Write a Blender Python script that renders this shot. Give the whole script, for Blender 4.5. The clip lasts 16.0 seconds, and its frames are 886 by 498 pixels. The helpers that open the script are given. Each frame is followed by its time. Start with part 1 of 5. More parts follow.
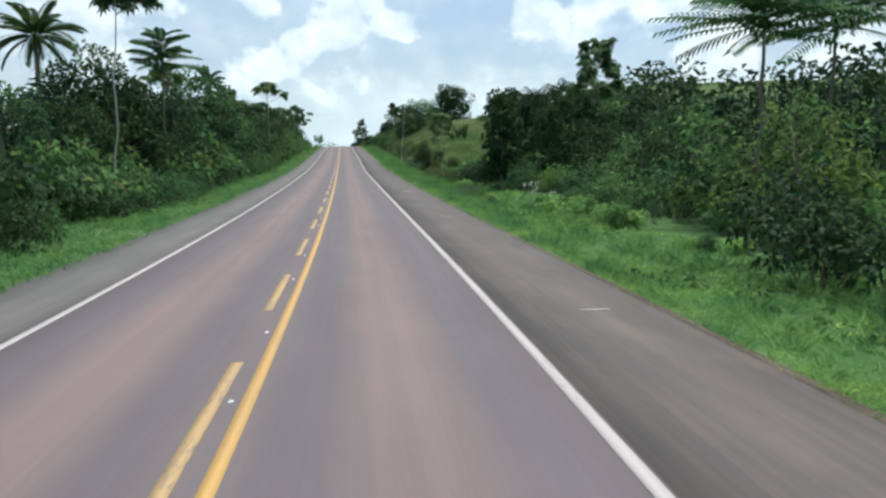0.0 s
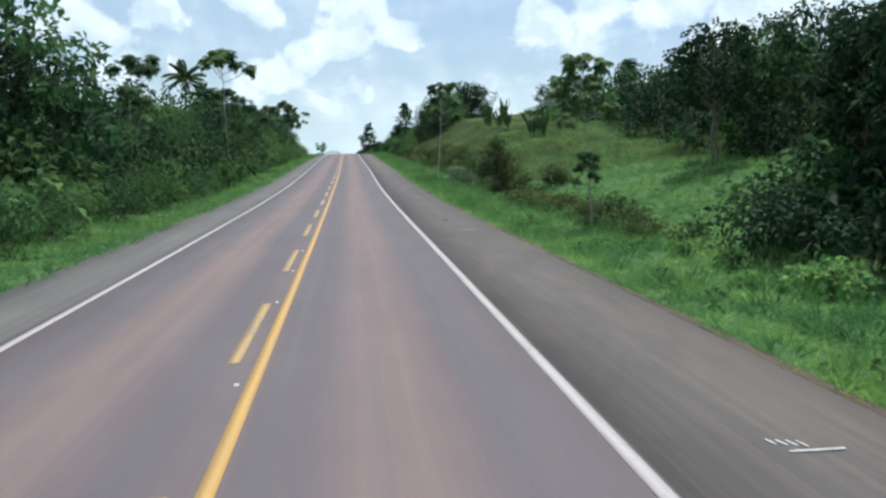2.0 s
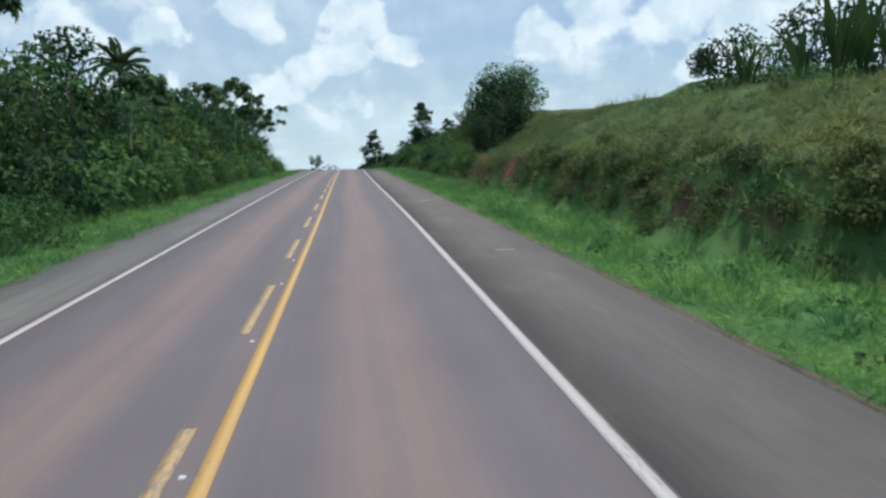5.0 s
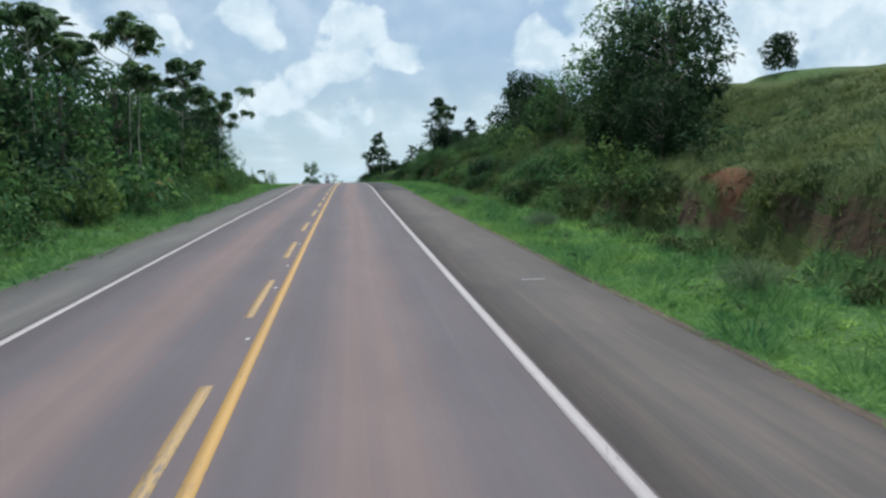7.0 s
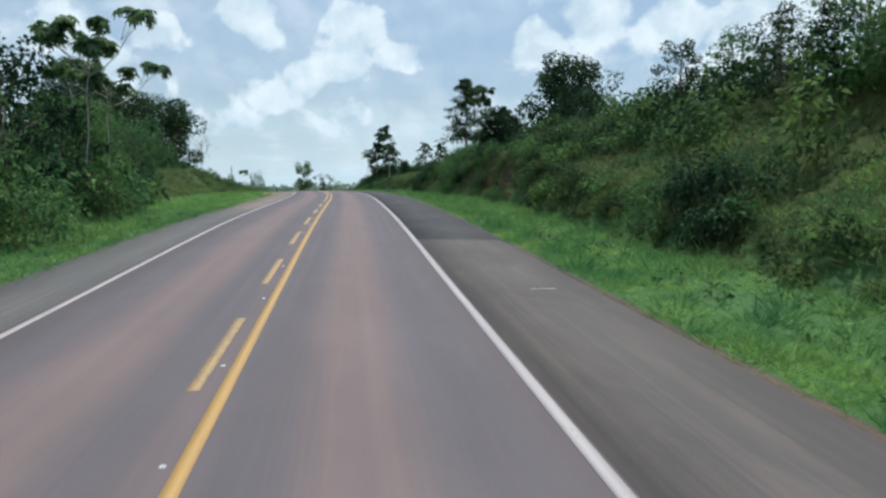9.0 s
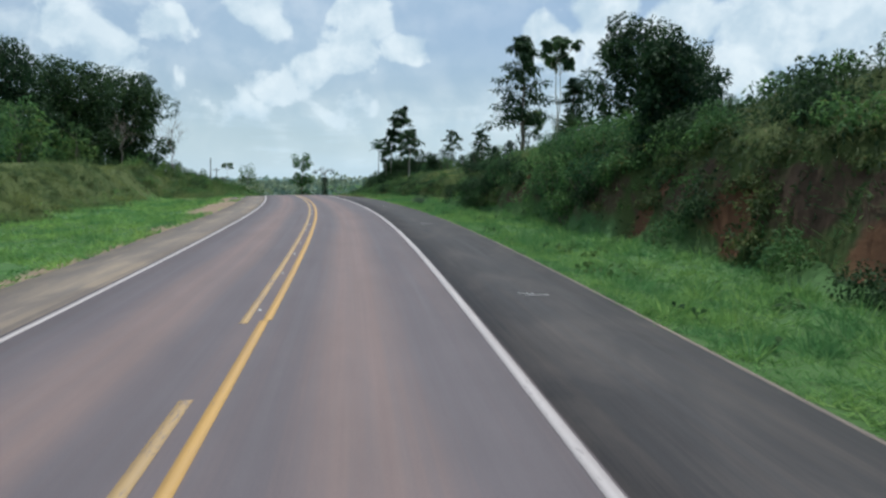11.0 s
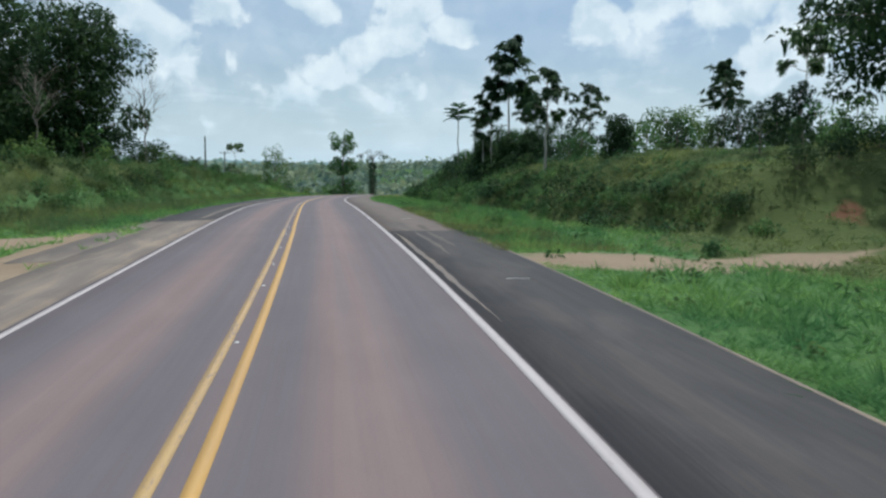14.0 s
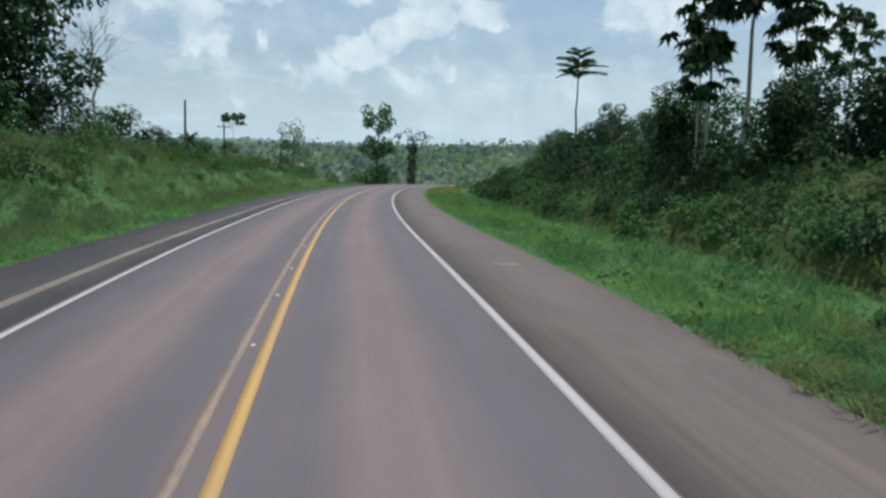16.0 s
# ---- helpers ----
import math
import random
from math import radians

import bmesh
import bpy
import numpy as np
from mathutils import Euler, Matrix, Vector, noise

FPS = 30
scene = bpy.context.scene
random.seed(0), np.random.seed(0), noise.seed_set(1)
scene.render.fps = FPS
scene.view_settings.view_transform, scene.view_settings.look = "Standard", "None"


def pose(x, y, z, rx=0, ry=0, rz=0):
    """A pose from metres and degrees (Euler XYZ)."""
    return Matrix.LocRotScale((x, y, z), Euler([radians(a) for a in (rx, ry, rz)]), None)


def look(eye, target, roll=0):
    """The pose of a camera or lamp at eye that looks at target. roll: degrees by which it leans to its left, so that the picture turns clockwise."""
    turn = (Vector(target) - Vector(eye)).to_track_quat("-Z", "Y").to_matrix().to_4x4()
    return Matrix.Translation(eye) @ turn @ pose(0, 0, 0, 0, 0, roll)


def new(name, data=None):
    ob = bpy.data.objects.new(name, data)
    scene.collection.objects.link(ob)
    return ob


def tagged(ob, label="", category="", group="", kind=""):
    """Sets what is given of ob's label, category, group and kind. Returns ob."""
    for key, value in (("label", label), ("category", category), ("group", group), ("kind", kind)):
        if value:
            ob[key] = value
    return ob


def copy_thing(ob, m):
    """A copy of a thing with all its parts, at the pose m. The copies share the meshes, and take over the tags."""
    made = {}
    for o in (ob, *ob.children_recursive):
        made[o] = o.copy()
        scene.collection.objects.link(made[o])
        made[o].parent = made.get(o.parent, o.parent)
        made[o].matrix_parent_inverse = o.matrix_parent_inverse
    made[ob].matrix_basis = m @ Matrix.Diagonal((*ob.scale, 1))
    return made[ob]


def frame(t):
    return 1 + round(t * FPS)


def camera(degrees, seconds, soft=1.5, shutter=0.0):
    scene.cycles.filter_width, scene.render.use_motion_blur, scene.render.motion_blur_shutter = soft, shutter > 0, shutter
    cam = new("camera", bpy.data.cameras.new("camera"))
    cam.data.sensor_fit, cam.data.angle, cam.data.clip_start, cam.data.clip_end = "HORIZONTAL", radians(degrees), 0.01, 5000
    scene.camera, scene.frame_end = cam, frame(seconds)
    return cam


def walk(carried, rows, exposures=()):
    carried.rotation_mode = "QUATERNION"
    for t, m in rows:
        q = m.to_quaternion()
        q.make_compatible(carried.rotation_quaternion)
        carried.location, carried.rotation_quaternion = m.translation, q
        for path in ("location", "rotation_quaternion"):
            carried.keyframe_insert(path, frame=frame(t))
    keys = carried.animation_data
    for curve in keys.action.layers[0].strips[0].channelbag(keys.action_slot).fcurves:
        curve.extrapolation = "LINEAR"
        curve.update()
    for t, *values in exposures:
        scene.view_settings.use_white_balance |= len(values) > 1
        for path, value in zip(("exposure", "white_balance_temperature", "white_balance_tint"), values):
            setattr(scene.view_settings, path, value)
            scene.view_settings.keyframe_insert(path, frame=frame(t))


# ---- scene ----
# ---------------------------------------------------------------- camera
cam = camera(61.0, 16.0, soft=2.6, shutter=0.05)

# seconds, place, heading (to the left), pitch (up), lean
PATH = [
    (0.0, 1.354, 0.0, 2.509, -5.74, -6.09, -0.05),
    (0.5, 1.267, 11.775, 2.678, -5.34, -6.05, -1.13),
    (1.0, 1.049, 23.444, 2.869, -5.29, -5.84, -1.61),
    (1.5, 0.721, 35.006, 3.101, -5.28, -5.57, -1.27),
    (2.0, 0.365, 46.466, 3.374, -5.2, -5.51, -0.95),
    (2.5, -0.006, 57.832, 3.676, -5.07, -5.38, -1.17),
    (3.0, -0.39, 69.109, 3.999, -5.27, -5.06, -0.89),
    (3.5, -0.712, 80.297, 4.334, -5.09, -5.1, -1.52),
    (4.0, -1.027, 91.394, 4.709, -5.24, -4.78, -1.02),
    (4.6, -1.396, 104.615, 5.244, -5.24, -4.57, -1.06),
    (5.25, -1.773, 118.843, 5.943, -5.24, -4.33, -1.09),
    (5.9, -2.153, 132.974, 6.709, -5.24, -4.1, -1.13),
    (6.5, -2.539, 145.93, 7.409, -5.23, -3.89, -1.16),
    (7.0, -2.926, 156.598, 7.967, -5.29, -3.91, -0.93),
    (7.5, -3.26, 167.084, 8.503, -5.46, -3.84, -0.32),
    (8.0, -3.577, 177.39, 9.029, -5.58, -3.83, -0.02),
    (8.5, -3.87, 187.517, 9.541, -5.59, -3.74, -0.45),
    (9.1, -4.212, 199.554, 10.134, -5.47, -3.9, -0.29),
    (9.75, -4.565, 212.577, 10.792, -5.34, -4.06, -0.12),
    (10.4, -4.896, 225.583, 11.464, -5.22, -4.23, 0.05),
    (11.0, -5.192, 237.575, 11.956, -5.1, -4.38, 0.21),
    (11.5, -5.562, 247.532, 12.28, -4.97, -4.38, 0.93),
    (12.0, -5.993, 257.431, 12.588, -4.71, -4.69, 0.67),
    (12.5, -6.535, 267.268, 12.875, -4.38, -4.88, 0.15),
    (13.0, -7.131, 277.043, 13.115, -3.73, -5.05, -0.21),
    (13.5, -7.956, 286.742, 13.321, -2.94, -5.25, 0.55),
    (14.0, -8.967, 296.336, 13.512, -1.47, -5.66, 0.16),
    (14.5, -10.194, 305.79, 13.681, -0.3, -5.9, 0.88),
    (15.0, -11.544, 315.109, 13.807, 0.42, -6.11, 0.74),
    (15.5, -12.885, 324.31, 13.887, 0.71, -6.36, 0.7),
    (16.0, -14.234, 333.393, 13.927, 0.42, -6.91, 1.57),
]


def along(x, y, z, yaw, pitch, lean):
    a, b = radians(yaw), radians(pitch)
    way = Vector((-math.sin(a) * math.cos(b), math.cos(a) * math.cos(b), math.sin(b)))
    return look((x, y, z), Vector((x, y, z)) + way, lean)


walk(cam, [(row[0], along(*row[1:])) for row in PATH], [(t, stops, kelvin, 3) for t, stops, kelvin in ((0.0, 0.34, 6080), (1.5, 0.33, 5970), (2.1, 0.32, 5900), (2.7, 0.12, 5850), (3.1, 0.10, 5850), (3.6, 0.16, 5850), (4.0, 0.15, 5850), (7.0, 0.05, 5850), (8.5, 0.09, 5850), (11.0, -0.02, 5850), (13.0, -0.01, 5850), (15.0, 0.0, 5850), (16.0, -0.08, 5850))])

# ---------------------------------------------------------------- light
SUN_UP, SUN_SIDE = 68.0, 30.0   # degrees above the horizon, degrees to the right of the road's first heading
sun = new("sun", bpy.data.lights.new("sun", "SUN"))
sun.data.energy, sun.data.angle, sun.data.color = 3.5, radians(1.2), (1.0, 0.95, 0.87)
a, b = radians(SUN_SIDE), radians(SUN_UP)
sun.matrix_world = look((0, 0, 60), Vector((0, 0, 60)) - Vector((math.sin(a) * math.cos(b), math.cos(a) * math.cos(b), math.sin(b))))


class Nodes:
    """A node tree with short calls."""

    def __init__(self, tree):
        self.tree = tree
        tree.nodes.clear()

    def add(self, kind, **fields):
        n = self.tree.nodes.new(kind)
        for key, value in fields.items():
            if key == "operation":
                n.operation = value
            elif key == "blend_type":
                n.blend_type = value
            elif key == "data_type":
                n.data_type = value
            elif key == "attribute_name":
                n.attribute_name = value
            elif key == "sky_type":
                n.sky_type = value
        return n

    def put(self, socket, value):
        if isinstance(value, bpy.types.NodeSocket):
            self.tree.links.new(value, socket)
        else:
            socket.default_value = value

    def math(self, op, x, y=0.0, z=0.0, clamp=False):
        n = self.add("ShaderNodeMath", operation=op)
        n.use_clamp = clamp
        for i, v in enumerate((x, y, z)):
            self.put(n.inputs[i], v)
        return n.outputs[0]

    def vec(self, op, x, y=(0, 0, 0), scale=1.0):
        n = self.add("ShaderNodeVectorMath", operation=op)
        self.put(n.inputs[0], x)
        self.put(n.inputs[1], y)
        self.put(n.inputs[3], scale)
        return n.outputs[1] if op in ("DOT_PRODUCT", "LENGTH") else n.outputs[0]

    def noise(self, where, scale, detail=4.0, rough=0.55, distort=0.0):
        n = self.add("ShaderNodeTexNoise")
        self.put(n.inputs["Vector"], where)
        self.put(n.inputs["Scale"], scale)
        self.put(n.inputs["Detail"], detail)
        self.put(n.inputs["Roughness"], rough)
        self.put(n.inputs["Distortion"], distort)
        return n.outputs[0]

    def smooth(self, x, low, high, to0=0.0, to1=1.0):
        n = self.add("ShaderNodeMapRange")
        n.interpolation_type = "SMOOTHSTEP"
        for i, v in enumerate((x, low, high, to0, to1)):
            self.put(n.inputs[i], v)
        return n.outputs[0]

    def mix(self, f, x, y, mode="MIX"):
        n = self.add("ShaderNodeMix", data_type="RGBA")
        n.blend_type = mode
        self.put(n.inputs[0], f)
        self.put(n.inputs[6], x if not isinstance(x, tuple) else (*x, 1.0)[:4])
        self.put(n.inputs[7], y if not isinstance(y, tuple) else (*y, 1.0)[:4])
        return n.outputs[2]

    def xyz(self, v):
        n = self.add("ShaderNodeSeparateXYZ")
        self.put(n.inputs[0], v)
        return n.outputs

    def join(self, x, y, z=0.0):
        n = self.add("ShaderNodeCombineXYZ")
        for i, v in enumerate((x, y, z)):
            self.put(n.inputs[i], v)
        return n.outputs[0]

    def bump(self, height, strength=0.3, distance=0.02):
        n = self.add("ShaderNodeBump")
        self.put(n.inputs["Strength"], strength)
        self.put(n.inputs["Distance"], distance)
        self.put(n.inputs["Height"], height)
        return n.outputs[0]


# ---- sky: clear tropical blue with broken cumulus
world = bpy.data.worlds.new("world")
scene.world = world
world.use_nodes = True
N = Nodes(world.node_tree)
sky = N.add("ShaderNodeTexSky", sky_type="NISHITA")
sky.sun_disc = False
sky.sun_elevation, sky.sun_rotation = radians(SUN_UP), radians(SUN_SIDE)
sky.air_density, sky.dust_density, sky.ozone_density = 1.0, 2.0, 1.5
way = N.vec("NORMALIZE", N.add("ShaderNodeTexCoord").outputs["Generated"])
wx, wy, wz = N.xyz(way)
up = N.math("ADD", N.math("MAXIMUM", wz, 0.0), 0.12)
plane = N.join(N.math("DIVIDE", wx, up), N.math("DIVIDE", wy, up), 0.0)
drift = N.noise(N.vec("ADD", plane, (3.1, 0.4, 0.0)), 0.9, 7.0, 0.6, 0.3)
veil = N.noise(N.vec("ADD", plane, (7.7, 2.4, 0.0)), 0.45, 4.0, 0.5)
# heaps of cumulus: where they stand, half their size, how full they are
HEAPS = [
    (-0.009, 0.976, 0.218, 0.046, 1.0), (0.034, 0.983, 0.182, 0.036, 1.0), (-0.031, 0.983, 0.177, 0.046, 0.95), (-0.089, 0.984, 0.155, 0.042, 0.9),
    (-0.125, 0.983, 0.134, 0.034, 0.8), (-0.030, 0.993, 0.108, 0.050, 0.55), (-0.249, 0.948, 0.196, 0.040, 0.75), (-0.147, 0.962, 0.230, 0.040, 0.65),
    (-0.120, 0.972, 0.200, 0.034, 0.6), (0.209, 0.958, 0.192, 0.042, 1.0), (0.290, 0.931, 0.220, 0.055, 0.95), (0.364, 0.908, 0.206, 0.055, 0.9),
    (0.458, 0.868, 0.191, 0.060, 1.0), (0.430, 0.889, 0.150, 0.060, 0.8), (0.562, 0.811, 0.163, 0.060, 1.0), (-0.310, 0.940, 0.150, 0.060, 0.7),
    (-0.172, 0.980, 0.098, 0.050, 0.45), (0.510, 0.830, 0.225, 0.060, 0.9), (-0.360, 0.915, 0.200, 0.070, 0.55),
]
puff = N.noise(way, 17.0, 7.0, 0.52, 0.25)
heap = 0.0
for hx, hy, hz, size, full in HEAPS:
    off = N.vec("SUBTRACT", way, (hx, hy, hz))
    off = N.vec("MULTIPLY", off, (1.0, 1.0, 1.4))
    heap = N.math("MAXIMUM", heap, N.smooth(N.vec("LENGTH", off), size * 1.8, 0.0, 0.0, full))
body = N.math("ADD", heap, N.math("MULTIPLY", N.math("SUBTRACT", puff, 0.5), 1.85))
cumulus = N.smooth(body, 0.20, 0.56, 0.0, 0.95)
banks = N.smooth(N.math("ADD", drift, N.math("MULTIPLY", N.math("SUBTRACT", puff, 0.5), 0.25)), 0.42, 0.66, 0.0, 0.7)
cover = N.math("MAXIMUM", cumulus, banks)
cover = N.math("MAXIMUM", cover, N.smooth(veil, 0.32, 0.68, 0.16, 0.55))
cover = N.math("MAXIMUM", cover, N.smooth(wz, 0.17, 0.0, 0.0, 0.35))
shade = N.noise(N.vec("ADD", way, (0.0, 0.0, 0.014)), 19.0, 7.0, 0.6)
sunward = N.noise(N.vec("ADD", way, (0.010, 0.0, 0.020)), 17.0, 7.0, 0.52, 0.25)
relief = N.smooth(N.math("SUBTRACT", puff, sunward), -0.16, 0.16)
lit = N.math("ADD", N.math("MULTIPLY", relief, 0.65), N.smooth(shade, 0.35, 0.7, 0.0, 0.4), clamp=True)
cloud = N.mix(lit, (5.7, 6.6, 7.3), (8.9, 9.1, 9.15))
seen = N.mix(cover, sky.outputs[0], cloud)
seen = N.mix(N.smooth(wz, 0.15, 0.0, 0.0, 0.75), seen, (6.7, 7.9, 8.6))
ground_glow = N.add("ShaderNodeBackground")
N.put(ground_glow.inputs[0], seen)
ground_glow.inputs[1].default_value = 0.100
out = N.add("ShaderNodeOutputWorld")
N.put(out.inputs[0], ground_glow.outputs[0])


# ---------------------------------------------------------------- materials
def material(name):
    m = bpy.data.materials.new(name)
    m.use_nodes = True
    return m, Nodes(m.node_tree)


def finish(m, n, colour, rough=0.8, normal=None, gloss=0.3, metal=0.0, through_light=0.0):
    p = n.add("ShaderNodeBsdfPrincipled")
    n.put(p.inputs["Base Color"], colour if not isinstance(colour, tuple) else (*colour, 1.0)[:4])
    n.put(p.inputs["Roughness"], rough)
    n.put(p.inputs["Metallic"], metal)
    p.inputs["Specular IOR Level"].default_value = gloss
    if normal is not None:
        n.put(p.inputs["Normal"], normal)
    o = n.add("ShaderNodeOutputMaterial")
    if through_light:
        t = n.add("ShaderNodeBsdfTranslucent")
        n.put(t.inputs[0], colour)
        s = n.add("ShaderNodeMixShader")
        s.inputs[0].default_value = through_light
        n.put(s.inputs[1], p.outputs[0])
        n.put(s.inputs[2], t.outputs[0])
        n.put(o.inputs[0], s.outputs[0])
    else:
        n.put(o.inputs[0], p.outputs[0])
    return m


def road_uv(n):
    """Across the road and along it, in metres."""
    v = n.xyz(n.add("ShaderNodeUVMap").outputs[0])
    return v[0], v[1]


def asphalt(name, base, dust, dusty, streak=1.0, blotch=0.25, swept=None):
    """swept: a stretch along the road that holds little dust."""
    m, n = material(name)
    u, s = road_uv(n)
    lane = n.math("ABSOLUTE", u)
    wander = n.math("MULTIPLY", n.math("SUBTRACT", n.noise(n.join(0.0, s), 0.03, 2.0), 0.5), 0.7)
    lane = n.math("ADD", lane, wander)
    band = n.math("MULTIPLY", n.smooth(lane, 0.75, 1.45), n.smooth(lane, 2.75, 1.85))
    track = n.math("MULTIPLY", n.math("MULTIPLY", n.smooth(lane, 1.28, 1.40), n.smooth(lane, 1.58, 1.44)), 0.25)
    rut = n.math("MULTIPLY", n.math("MULTIPLY", n.smooth(lane, 1.72, 1.84), n.smooth(lane, 2.05, 1.88)), 0.3)
    band = n.math("ADD", band, n.math("ADD", track, rut))
    mid = n.math("MULTIPLY", n.smooth(lane, 0.5, 0.15), 0.4)
    edge = n.math("MULTIPLY", n.smooth(lane, 3.0, 3.5), 0.2)
    long_ = n.noise(n.join(n.math("MULTIPLY", u, 5.0), n.math("MULTIPLY", s, 0.06)), 1.0, 7.0, 0.68)
    patch = n.noise(n.join(n.math("MULTIPLY", u, 0.5), n.math("MULTIPLY", s, 0.06)), 1.0, 4.0, 0.6)
    f = n.math("MAXIMUM", n.math("MAXIMUM", band, mid), edge)
    f = n.math("MULTIPLY", f, n.smooth(patch, 0.2, 0.65, 0.55, 1.0))
    f = n.math("MULTIPLY", n.math("ADD", f, n.math("MULTIPLY", n.math("SUBTRACT", long_, 0.5), 0.9 * streak), clamp=True), dusty)
    if swept:
        clean = n.math("MULTIPLY", n.smooth(s, swept[0] - 9.0, swept[0] + 9.0), n.smooth(s, swept[1] + 16.0, swept[1] - 16.0))
        f = n.math("MULTIPLY", f, n.math("SUBTRACT", 1.0, n.math("MULTIPLY", clean, 0.85)))
    stain = n.noise(n.join(u, n.math("MULTIPLY", s, 0.32)), 0.85, 6.0, 0.65, 0.6)
    f = n.math("ADD", f, n.math("MULTIPLY", n.math("SUBTRACT", stain, 0.5), blotch), clamp=True)
    hair = n.noise(n.join(n.math("MULTIPLY", u, 22.0), n.math("MULTIPLY", s, 0.11)), 1.0, 4.0, 0.7)
    f = n.math("ADD", f, n.math("MULTIPLY", n.math("SUBTRACT", hair, 0.5), 0.35 * streak), clamp=True)
    grain = n.noise(n.join(u, s), 45.0, 3.0, 0.7)
    blot = n.noise(n.join(u, n.math("MULTIPLY", s, 0.4)), 0.7, 6.0, 0.65)
    c = n.mix(f, base, dust)
    c = n.mix(1.0, c, n.mix(n.math("ADD", n.math("MULTIPLY", grain, 0.6), n.math("MULTIPLY", blot, 0.5)), (0.62, 0.62, 0.62), (1.35, 1.34, 1.33)), "MULTIPLY")
    return finish(m, n, c, n.smooth(long_, 0.3, 0.7, 0.72, 0.9), n.bump(grain, 0.35, 0.006), 0.25)


M_ROAD = asphalt("worn_asphalt", (0.122, 0.104, 0.113), (0.193, 0.142, 0.135), 0.92, 1.5, 0.40)
M_SHOULDER = asphalt("old_shoulder_asphalt", (0.092, 0.080, 0.077), (0.205, 0.160, 0.136), 0.95, 1.6, 1.0, (76.0, 126.0))
M_GREY_SHOULDER = asphalt("grey_shoulder_asphalt", (0.106, 0.099, 0.097), (0.222, 0.198, 0.176), 0.8, 2.2, 0.7)
M_DUSTY = asphalt("dusty_shoulder_asphalt", (0.118, 0.095, 0.086), (0.215, 0.165, 0.138), 1.0, 1.8, 0.8)
M_DIRT = asphalt("dirt_edge", (0.070, 0.050, 0.038), (0.190, 0.140, 0.105), 0.9, 1.5, 1.8)
M_FRESH = asphalt("fresh_asphalt", (0.047, 0.043, 0.045), (0.135, 0.112, 0.101), 0.62, 1.8, 1.3)
M_GRIT = asphalt("swept_grit", (0.085, 0.072, 0.066), (0.225, 0.180, 0.145), 0.75, 2.4, 1.8)
M_GRAVEL = asphalt("sandy_gravel", (0.150, 0.124, 0.110), (0.350, 0.275, 0.200), 0.9, 2.2, 1.8)


def paint(name, colour, under, wear):
    m, n = material(name)
    u, s = road_uv(n)
    p = n.join(n.math("MULTIPLY", u, 6.0), s)
    flake = n.noise(p, 5.0, 6.0, 0.7)
    scuff = n.noise(n.join(u, s), 0.6, 4.0)
    f = n.smooth(n.math("ADD", flake, n.math("MULTIPLY", scuff, 0.5)), wear, wear + 0.18)
    dirty = n.mix(n.math("MULTIPLY", n.noise(n.join(n.math("MULTIPLY", u, 8.0), n.math("MULTIPLY", s, 0.3)), 1.0, 4.0), 0.6), colour, under)
    return finish(m, n, n.mix(f, dirty, under), 0.6, None, 0.3)


M_WHITE = paint("white_road_paint", (0.56, 0.50, 0.49), (0.18, 0.15, 0.15), 0.82)
M_YELLOW = paint("yellow_road_paint", (0.60, 0.345, 0.080), (0.20, 0.16, 0.15), 0.84)
M_GHOST_YELLOW = paint("worn_out_yellow_paint", (0.34, 0.235, 0.14), (0.20, 0.155, 0.145), 0.66)
M_OLD_YELLOW = paint("faded_yellow_road_paint", (0.52, 0.335, 0.125), (0.21, 0.165, 0.15), 0.74)


def plain(name, dark, light, rough=0.7, scale=6.0, gloss=0.3, metal=0.0, bump=0.3):
    m, n = material(name)
    where = n.add("ShaderNodeTexCoord").outputs["Object"]
    g = n.noise(where, scale, 6.0, 0.65)
    big = n.noise(where, scale * 0.13, 3.0)
    c = n.mix(n.math("ADD", n.math("MULTIPLY", g, 0.6), n.math("MULTIPLY", big, 0.4)), dark, light)
    return finish(m, n, c, rough, n.bump(g, bump, 0.02), gloss, metal)


M_BARK = plain("grey_bark", (0.085, 0.07, 0.055), (0.24, 0.21, 0.17), 0.9, 7.0, 0.15, 0.0, 0.7)
M_PALE_BARK = plain("pale_bark", (0.26, 0.24, 0.20), (0.50, 0.47, 0.41), 0.85, 5.0, 0.15, 0.0, 0.5)
M_REFLECTOR = plain("stud_white", (0.55, 0.55, 0.52), (0.8, 0.8, 0.78), 0.35, 30.0, 0.5)
M_RUBBER = plain("tyre_rubber", (0.012, 0.012, 0.012), (0.03, 0.03, 0.03), 0.8, 20.0)
M_POLE = plain("weathered_pole", (0.10, 0.085, 0.07), (0.22, 0.20, 0.17), 0.9, 9.0)
M_CONCRETE = plain("dusty_concrete", (0.30, 0.28, 0.25), (0.48, 0.45, 0.40), 0.9, 8.0)
M_CHALK = plain("chalky_white_paint", (0.50, 0.49, 0.48), (0.78, 0.77, 0.76), 0.8, 25.0)
M_DRY_LEAF = plain("dry_pale_leaf", (0.34, 0.35, 0.28), (0.56, 0.57, 0.48), 0.8, 12.0)


